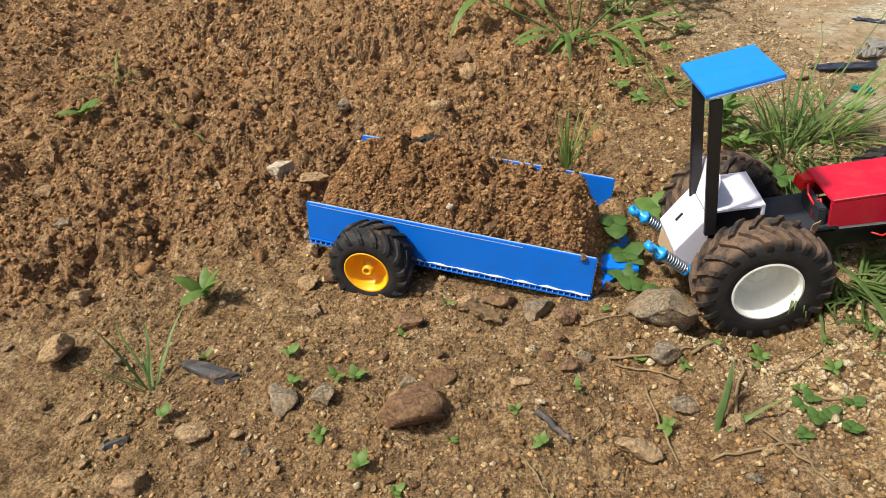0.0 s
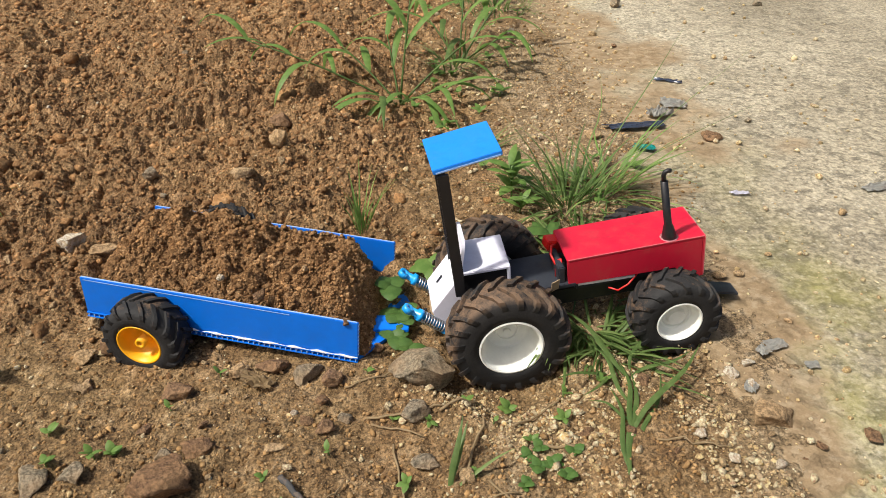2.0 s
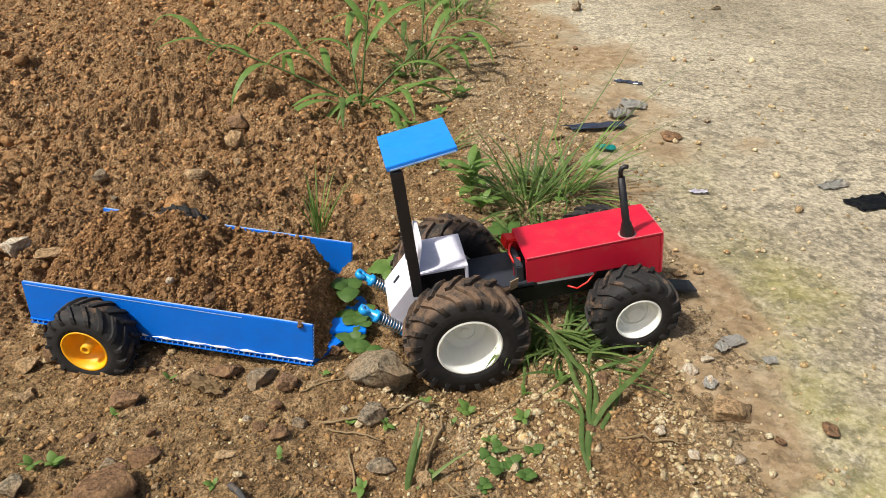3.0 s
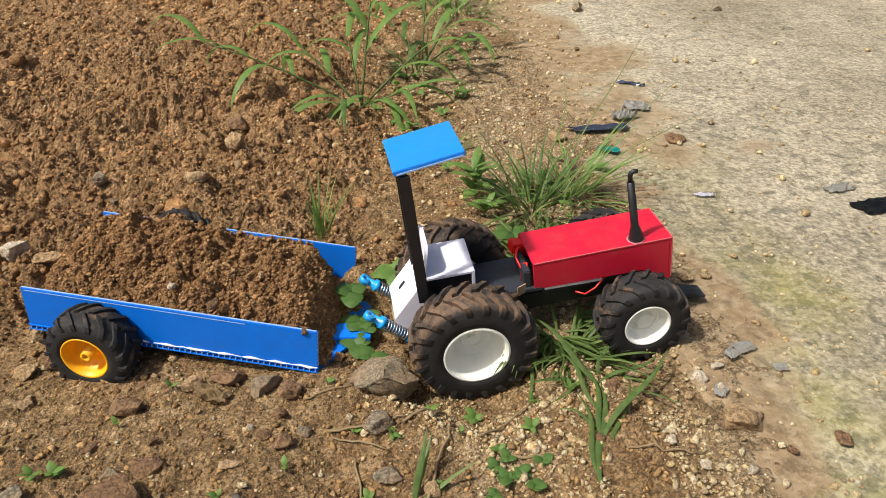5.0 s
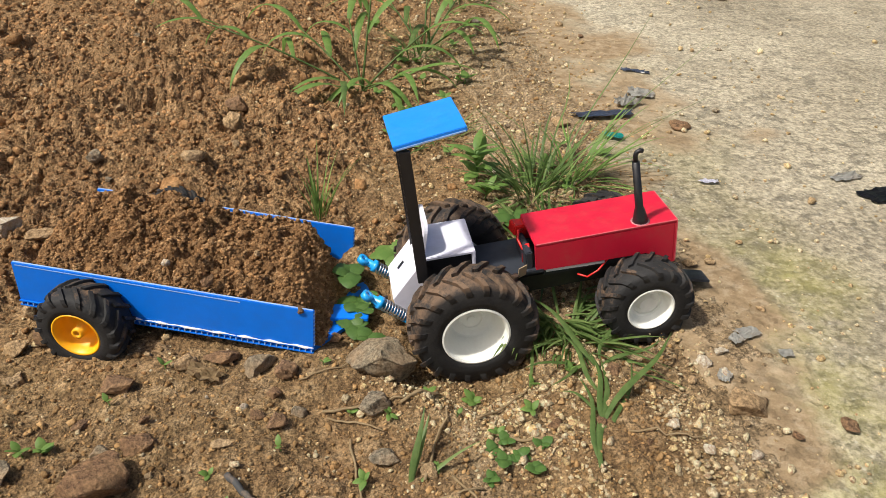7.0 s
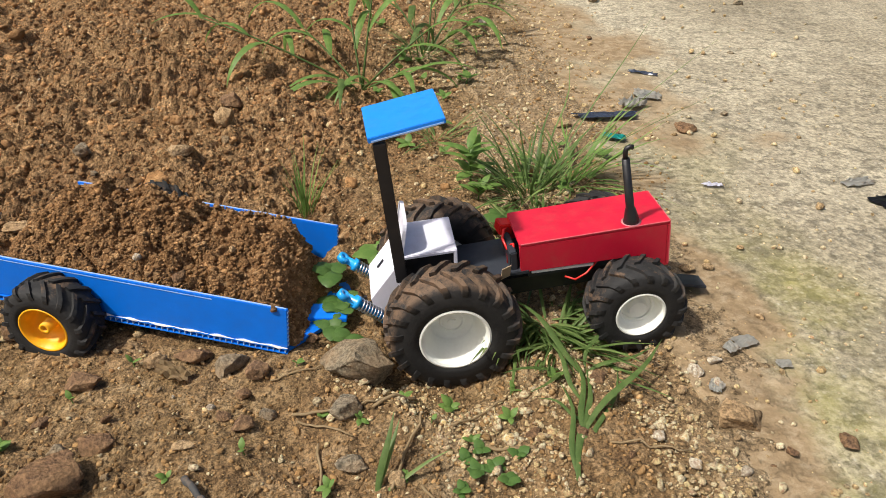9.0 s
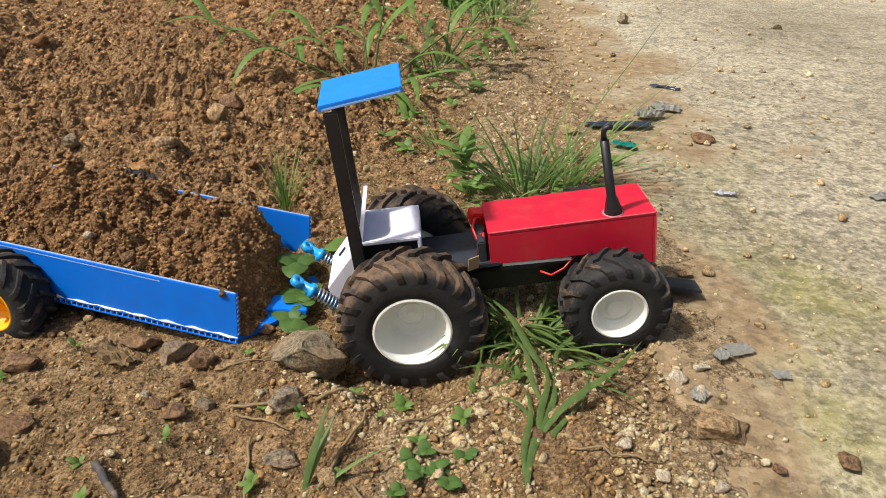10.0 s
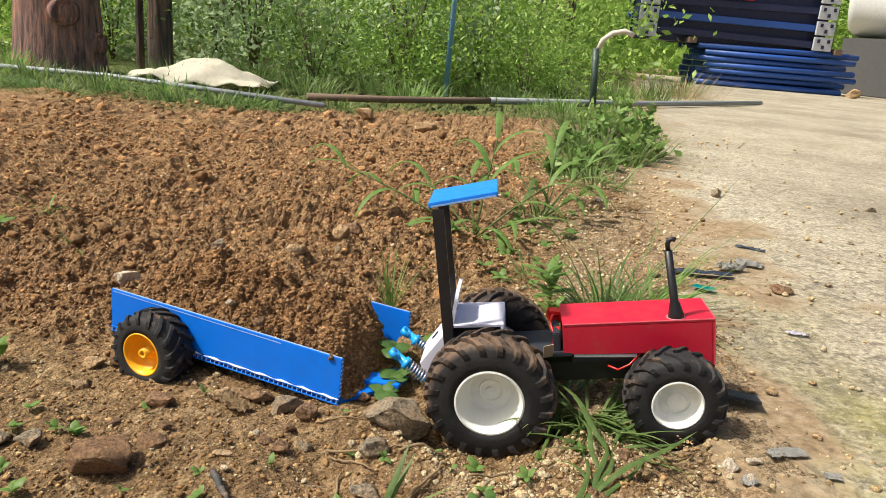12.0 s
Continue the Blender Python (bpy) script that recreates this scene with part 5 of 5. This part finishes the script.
rail("conduit", [(-2.6, 3.06, 0.075), (-1.57, 3.06, 0.08), (-0.5, 2.73, 0.072)], 0.011, M_PIPE, "long grey plastic conduit lying along the plot", "pipe")
rail("branch", [(-0.62, 2.9, 0.085), (-0.3, 3.1, 0.088), (0.0, 3.42, 0.09), (0.09, 3.5, 0.092)], 0.015, M_BRANCH, "brown bare branch lying along the plot edge", "branch")
rail("conduit", [(0.09, 3.54, 0.09), (0.9, 4.35, 0.09), (2.05, 5.97, 0.085)], 0.016, M_PIPE, "long grey plastic conduit crossing onto concrete", "pipe")
rail("post", [(0.62, 4.02, 0.04), (0.595, 4.02, 0.375)], 0.018, M_POST, "dark green metal post at the slab edge", "post")
rail("hose", [(0.61, 4.1, 0.36), (0.63, 4.1, 0.42), (0.68, 4.1, 0.46), (0.74, 4.1, 0.475), (0.79, 4.1, 0.455)], 0.014, M_HOSE, "pale bent hose end above the weeds", "hose")
M_POLE = sheet_material("pale_blue_paint", (0.12, 0.3, 0.5), 0.5, 0.2)
rail("blue_pole", [(-0.19, 4.1, 0.04), (-0.17, 4.1, 1.2)], 0.014, M_POLE, "slim pale blue pole in front of the bushes", "pole")


def trunk(x, y, radius, tall, label, seed, knots=0, mat=M_BARK):
    t = thing("tree", pose(x, y, 0.0), label, "tree")
    bm = bmesh.new()
    segs, rows = 40, 24
    rings = []
    for j in range(rows):
        z = tall * j / (rows - 1)
        rr = radius * (1 + 0.18 * math.exp(-z / (radius * 0.8)) - 0.25 * z / tall)
        rings.append([bm.verts.new((rr * (1 + 0.06 * noise.noise(Vector((3 * math.cos(a), 3 * math.sin(a), z * 0.8 + seed)))) * math.cos(a), rr * (1 + 0.05 * noise.noise(Vector((9 * math.cos(a), 9 * math.sin(a), z * 0.6 + seed)))) * math.sin(a), z)) for a in (2 * math.pi * k / segs for k in range(segs))])
    for a, b in zip(rings, rings[1:]):
        for k in range(segs):
            bm.faces.new((a[k], a[(k + 1) % segs], b[(k + 1) % segs], b[k]))
    bm.faces.new(rings[-1])
    part("trunk", bm, mat, t, "", True)
    for k in range(knots):
        bm = bmesh.new()
        a = radians((-49, 3, -95)[k])
        z = (0.33, 0.18, 0.9)[k]
        tmp = bmesh.new()
        lathe(tmp, [(0.0005, 0.03), (0.025, 0.03), (0.045, 0.015), (0.055, 0.028), (0.075, -0.01)], 20)
        join(bm, tmp, pose(radius * 0.98 * math.cos(a), radius * 0.98 * math.sin(a), z) @ Matrix.Rotation(a - radians(90), 4, "Z"))
        part("knot", bm, M_BARK, t, "round branch scar", True)
    return t


def crown(parent, n, centre, spread, leaf, seed, mat=None):
    """Many small separate leaves in an uneven cloud with gaps."""
    r = np.random.default_rng(seed)
    k = max(6, n // 60)
    hubs = np.array(centre) + r.normal(size=(k, 3)) * np.array(spread) * 0.55
    pick = hubs[r.integers(0, k, n)] + r.normal(size=(n, 3)) * np.array(spread) * 0.22
    co = np.array([(-0.5, 0, 0), (0, -0.22, 0.05), (0.5, 0, -0.06), (0, 0.22, 0.05)])
    V = np.einsum("nij,kj->nki", turns(n, r), co) * (leaf * r.uniform(0.5, 1.3, n))[:, None, None] + pick[:, None]
    me = mesh_from("crown", V.reshape(-1, 3), np.arange(4 * n).reshape(-1, 4), mat or M_WOODS)
    ob = new("crown", me)
    ob.parent = parent
    ob["kind"] = "stuff"
    return ob


trunk(-2.14, 3.6, 0.202, 2.0, "thick reddish-brown tree trunk with branch scars", 1, 2)


def shrub(x, y, tall, wide, n, leaf, label, seed, name="shrub", mat=None):
    t = thing(name, pose(x, y, 0.02), label, "shrub")
    r = random.Random(seed)
    bm = bmesh.new()
    for _ in range(7):
        a, l = r.uniform(0, 6.28), r.uniform(0.1, 0.35) * wide
        tube(bm, [(0, 0, 0), (0.4 * l * math.cos(a), 0.4 * l * math.sin(a), tall * 0.4), (l * math.cos(a), l * math.sin(a), tall * r.uniform(0.7, 0.95))], 0.011 * min(1.0, tall), 6, [1, 0.7, 0.3])
    part("stem", bm, M_BRANCH, t, "", True)["kind"] = "stuff"
    crown(t, n, (0, 0, tall * 0.5), (wide * 0.55, wide * 0.55, tall * 0.5), leaf, seed, mat)
    return t


r_shrub = random.Random(77)
SH = "dense green shrub in the undergrowth behind the plot"
protos = [shrub(-3.0, 5.2, 1.1, 1.1, 3600, 0.062, SH, 701), shrub(-1.6, 4.9, 1.2, 1.0, 3600, 0.052, SH, 702, mat=M_PALE), shrub(-0.4, 5.2, 1.0, 1.1, 3600, 0.052, SH, 703), shrub(-0.05, 4.9, 0.8, 0.8, 3000, 0.045, SH, 704), shrub(-1.0, 4.3, 0.5, 0.8, 1200, 0.045, SH, 705, mat=M_FRESH)]
for k, (x, y, s) in enumerate([(-4.2, 5.0, 1.2), (-2.4, 6.2, 1.5), (-0.9, 6.4, 1.5), (0.15, 6.0, 1.2), (-0.5, 7.4, 1.4), (-3.6, 7.5, 1.8), (-1.8, 8.2, 1.9), (0.0, 8.3, 1.9), (0.5, 9.3, 1.8), (-5.6, 7.0, 1.8), (-0.5, 4.35, 0.5), (-2.6, 4.9, 0.7), (-2.7, 4.2, 0.7), (0.25, 4.5, 0.55), (-1.0, 12.6, 2.0), (0.2, 11.0, 2.3), (-2.2, 11.0, 2.4), (-5.0, 10.5, 2.4), (4.6, 14.5, 2.4), (7.6, 15.5, 2.5), (-7.5, 9.0, 2.2), (-0.5, 4.75, 0.9), (0.3, 5.5, 0.5), (-1.2, 5.6, 1.1)]):
    ob = copy_thing(protos[k % 5], pose(x, y, 0.02, 0, 0, r_shrub.uniform(0, 360)))
    ob.scale = (s, s, s)
for k, (x, y, rad) in enumerate([(-1.8, 4.0, 0.068), (-1.93, 4.02, 0.022), (-0.35, 6.0, 0.04), (0.3, 6.8, 0.05), (-2.9, 6.0, 0.06), (0.6, 8.0, 0.06), (-0.8, 7.2, 0.05), (-4.0, 6.6, 0.07)]):
    trunk(x, y, rad, 2.6, "slim grey-brown sapling trunk among the shrubs", 30 + k, 0, M_BARK_GREY)
# low weeds between the plot and the shrubs, and along the slab
for k, (x, y, n, ln) in enumerate([(-2.2, 3.3, 160, 0.14), (-1.5, 3.5, 160, 0.14), (-0.8, 3.5, 160, 0.13), (-0.3, 3.6, 160, 0.13), (0.2, 4.0, 160, 0.14), (0.45, 4.6, 180, 0.16), (0.85, 5.0, 180, 0.18), (1.15, 5.4, 180, 0.22), (-2.9, 3.4, 160, 0.16), (0.45, 3.5, 150, 0.12), (0.55, 3.1, 120, 0.1), (1.5, 6.3, 180, 0.25), (-1.2, 3.9, 160, 0.16), (-0.6, 4.0, 160, 0.16), (0.0, 4.3, 160, 0.16), (-2.1, 2.95, 140, 0.09), (-1.8, 2.9, 140, 0.1), (-1.5, 2.9, 140, 0.1), (-1.2, 2.85, 110, 0.08), (-0.85, 2.8, 70, 0.07), (-0.5, 2.95, 70, 0.07), (0.3, 3.6, 90, 0.1), (0.45, 3.0, 90, 0.1)]):
    tuft(x, y, n, ln, 0.007, 0.22, "tall weedy grass at the far plot edge", 800 + k, M_GRASS if k % 3 else M_FRESH, lean=(3, 45), droop=(10, 80), name="weedy_grass", z=0.05)
r_low = random.Random(61)
for k in range(14):
    x = -2.0 + 0.1 * k
    tuft(x, r_low.uniform(2.55, 2.85), 110, r_low.uniform(0.05, 0.09), 0.006, 0.13, "low dark weeds creeping over the plot edge", 870 + k, M_GRASS if k % 3 else M_BROAD, lean=(15, 65), droop=(20, 80), name="weedy_grass", z=0.04)
tuft(1.45, 5.9, 160, 0.3, 0.006, 0.3, "dry straw-coloured grass beside the steel stack", 830, M_DRY, lean=(10, 60), droop=(20, 90), name="weedy_grass", z=0.06)
for k, (x, y, s) in enumerate([(0.50, 2.05, 1.0), (0.58, 2.35, 1.1), (0.46, 1.8, 0.8), (0.62, 2.75, 1.2), (0.52, 2.55, 1.1), (0.64, 2.15, 0.9), (0.42, 2.1, 0.7), (0.46, 2.35, 0.8), (0.55, 1.95, 0.6), (0.40, 1.75, 0.5), (0.56, 2.9, 1.0)]):
    shrub(x, y, 0.16 * s, 0.17 * s, 260, 0.034, "bushy green weed spreading onto the slab edge", 840 + k, "creeping_weed", M_FRESH)
    tuft(x, y + 0.05, 70, 0.11, 0.006, 0.1, "green weedy grass along the slab edge", 850 + k, name="weedy_grass")


def sack():
    bm = bmesh.new()
    n = 40
    grid = [[bm.verts.new((u * 0.31, v * 0.2, 0.02 + 0.1 * max(0, 1 - abs(u) ** 1.4) * max(0, 1 - abs(v) ** 2) + 0.035 * noise.noise(Vector((u * 2.2, v * 2.0, 5))) + 0.008 * noise.noise(Vector((u * 8, v * 8, 2))))) for u in (2 * i / (n - 1) - 1 for i in range(n))] for v in (2 * j / (n - 1) - 1 for j in range(n))]
    for j in range(n - 1):
        for i in range(n - 1):
            bm.faces.new((grid[j][i], grid[j][i + 1], grid[j + 1][i + 1], grid[j + 1][i]))
    bmesh.ops.solidify(bm, geom=bm.faces[:], thickness=0.006)
    ob = part("sack", bm, M_SACK, None, "", True)
    ob.matrix_world = pose(-1.29, 3.45, 0.05, 0, 0, 6)
    tagged(ob, "crumpled cream woven sack lying behind the conduit", "sack")


sack()


def steel_stack():
    """Blue scaffold props: loose tubes below, framed bundles with perforated end plates above."""
    t = thing("steel_prop_stack", pose(3.16, 10.72, SLAB, 0, 0, 10) @ Matrix.Scale(1.22, 4), "stack of blue steel scaffold props and frames", "scaffold stack")
    r = random.Random(4)
    for j in range(7):
        for i in range(6):
            bm = bmesh.new()
            z = 0.035 + 0.062 * j
            y = -0.3 + 0.11 * i + r.uniform(-0.02, 0.02)
            off = r.uniform(-0.12, 0.12)
            tube(bm, [(-0.6 + off, y, z), (1.05 + off, y + r.uniform(-0.05, 0.05), z + r.uniform(-0.01, 0.015))], 0.029, 10)
            part("tube", bm, M_STEEL_BLUE, t, "", True)
    for j in range(4):
        z = 0.52 + 0.16 * j
        bm = bmesh.new()
        box(bm, (-0.3, -0.3, z), (2.1, 0.06, 0.07), (0, r.uniform(-1, 1), 0), 0.006)
        box(bm, (-0.3, 0.2, z), (2.1, 0.06, 0.07), (0, 0, 0), 0.006)
        beam = part("beam", bm, M_STEEL_BLUE if j % 2 else M_STEEL_NAVY, t)
        for x in (-1.3, 0.62):
            bm = bmesh.new()
            box(bm, (x, -0.36, z), (0.2, 0.03, 0.14), (0, 0, 0), 0.004)
            plate_ob = part("end_plate", bm, M_GALV, beam, "galvanised perforated end plate")
    bm = bmesh.new()
    box(bm, (-0.3, 0.0, 0.78), (2.0, 0.5, 0.7), (0, 0, 0), 0.01)
    part("bundle_core", bm, M_STEEL_NAVY, t)
    for x in (-1.3, 0.62):
        for z in (0.52, 0.68, 0.84, 1.0):
            for dx in (-0.055, 0.0, 0.055):
                bm = bmesh.new()
                box(bm, (x + dx, -0.378, z + (0.03 if dx else -0.03)), (0.03, 0.008, 0.035))
                part("slot", bm, M_STEEL_NAVY, t)
    bm = bmesh.new()
    box(bm, (-0.68, -0.352, 0.935), (0.95, 0.035, 0.085), (0, 0, 0), 0.006)
    part("red_beam", bm, M_WIRE_RED, t, "red painted beam on top")
    for x in (-0.8, 0.8):
        bm = bmesh.new()
        box(bm, (x, -0.05, 0.45), (0.08, 0.7, 0.06), (0, 0, 0), 0.004)
        part("bearer", bm, M_BRANCH, t)


steel_stack()


def tank():
    t = thing("water_tank", pose(6.0, 11.9, SLAB) @ Matrix.Scale(1.24, 4), "large white plastic tank lying on a grey plinth", "tank")
    bm = bmesh.new()
    lathe(bm, [(0.02, -0.9), (0.45, -0.88), (0.52, -0.8), (0.53, -0.4), (0.55, -0.38), (0.55, -0.3), (0.53, -0.28), (0.53, 0.28), (0.55, 0.3), (0.55, 0.38), (0.53, 0.4), (0.52, 0.8), (0.45, 0.88), (0.02, 0.9)], 40)
    ob = part("body", bm, M_TANK, t, "", True)
    ob.matrix_basis = pose(0, 0, 1.2, 0, 0, 60)
    bm = bmesh.new()
    box(bm, (0, 0, 0.33), (1.4, 1.2, 0.66), (0, 0, 20), 0.01)
    part("plinth", bm, M_SHADED_WALL, t, "grey rendered plinth with its shadow put into the colour")


tank()
make_rock(4.3, 9.95, 0.2, 0.15, 0.16, 0, M_TAN_STONE, "tan stone block on concrete by the stack", 260, SLAB, "stones on the concrete")


def woods():
    """Far greenery: a dense wall of leaves, then a plain green distance."""
    r = np.random.default_rng(8)
    n = 40000
    x = r.uniform(-14, 16, n)
    y = 15 + 0.1 * x + r.normal(size=n) * 1.2 + 1.5 * np.sin(x * 0.9)
    y = np.maximum(y, 13.6)
    z = r.uniform(0, 1, n) ** 1.2 * (4.2 + 1.3 * np.sin(x * 1.3 + 1))
    co = np.array([(-0.5, 0, 0), (0, -0.24, 0.05), (0.5, 0, -0.06), (0, 0.24, 0.05)])
    V = np.einsum("nij,kj->nki", turns(n, r), co) * (0.17 * r.uniform(0.5, 1.3, n))[:, None, None] + np.stack([x, y, z], 1)[:, None]
    ob = new("woodland", mesh_from("woodland", V.reshape(-1, 3), np.arange(4 * n).reshape(-1, 4), M_WOODS))
    tagged(ob, "green woodland leaves behind the shrubs, coloured bright as if sunlit", "woodland", kind="stuff")
    m, nt, b = material("far_green", 1.0, 0, 0.0)
    v = coords(nt)
    nt.links.new(ramp(nt, grain(nt, v, 0.9, 6, 0.75), [(0.35, (0.03, 0.07, 0.012)), (0.55, (0.11, 0.22, 0.035)), (0.72, (0.25, 0.38, 0.09))]), b.inputs["Base Color"])
    bm = bmesh.new()
    pts = [(-40, 8), (-22, 22), (0, 26), (22, 24), (40, 10)]
    lo = [bm.verts.new((px, py, -0.5)) for px, py in pts]
    hi = [bm.verts.new((px, py, 9)) for px, py in pts]
    for k in range(len(pts) - 1):
        bm.faces.new((lo[k], lo[k + 1], hi[k + 1], hi[k]))
    bd = part("backdrop", bm, m)
    tagged(bd, "distant green wooded slope behind the plot", "backdrop", kind="structure")


woods()
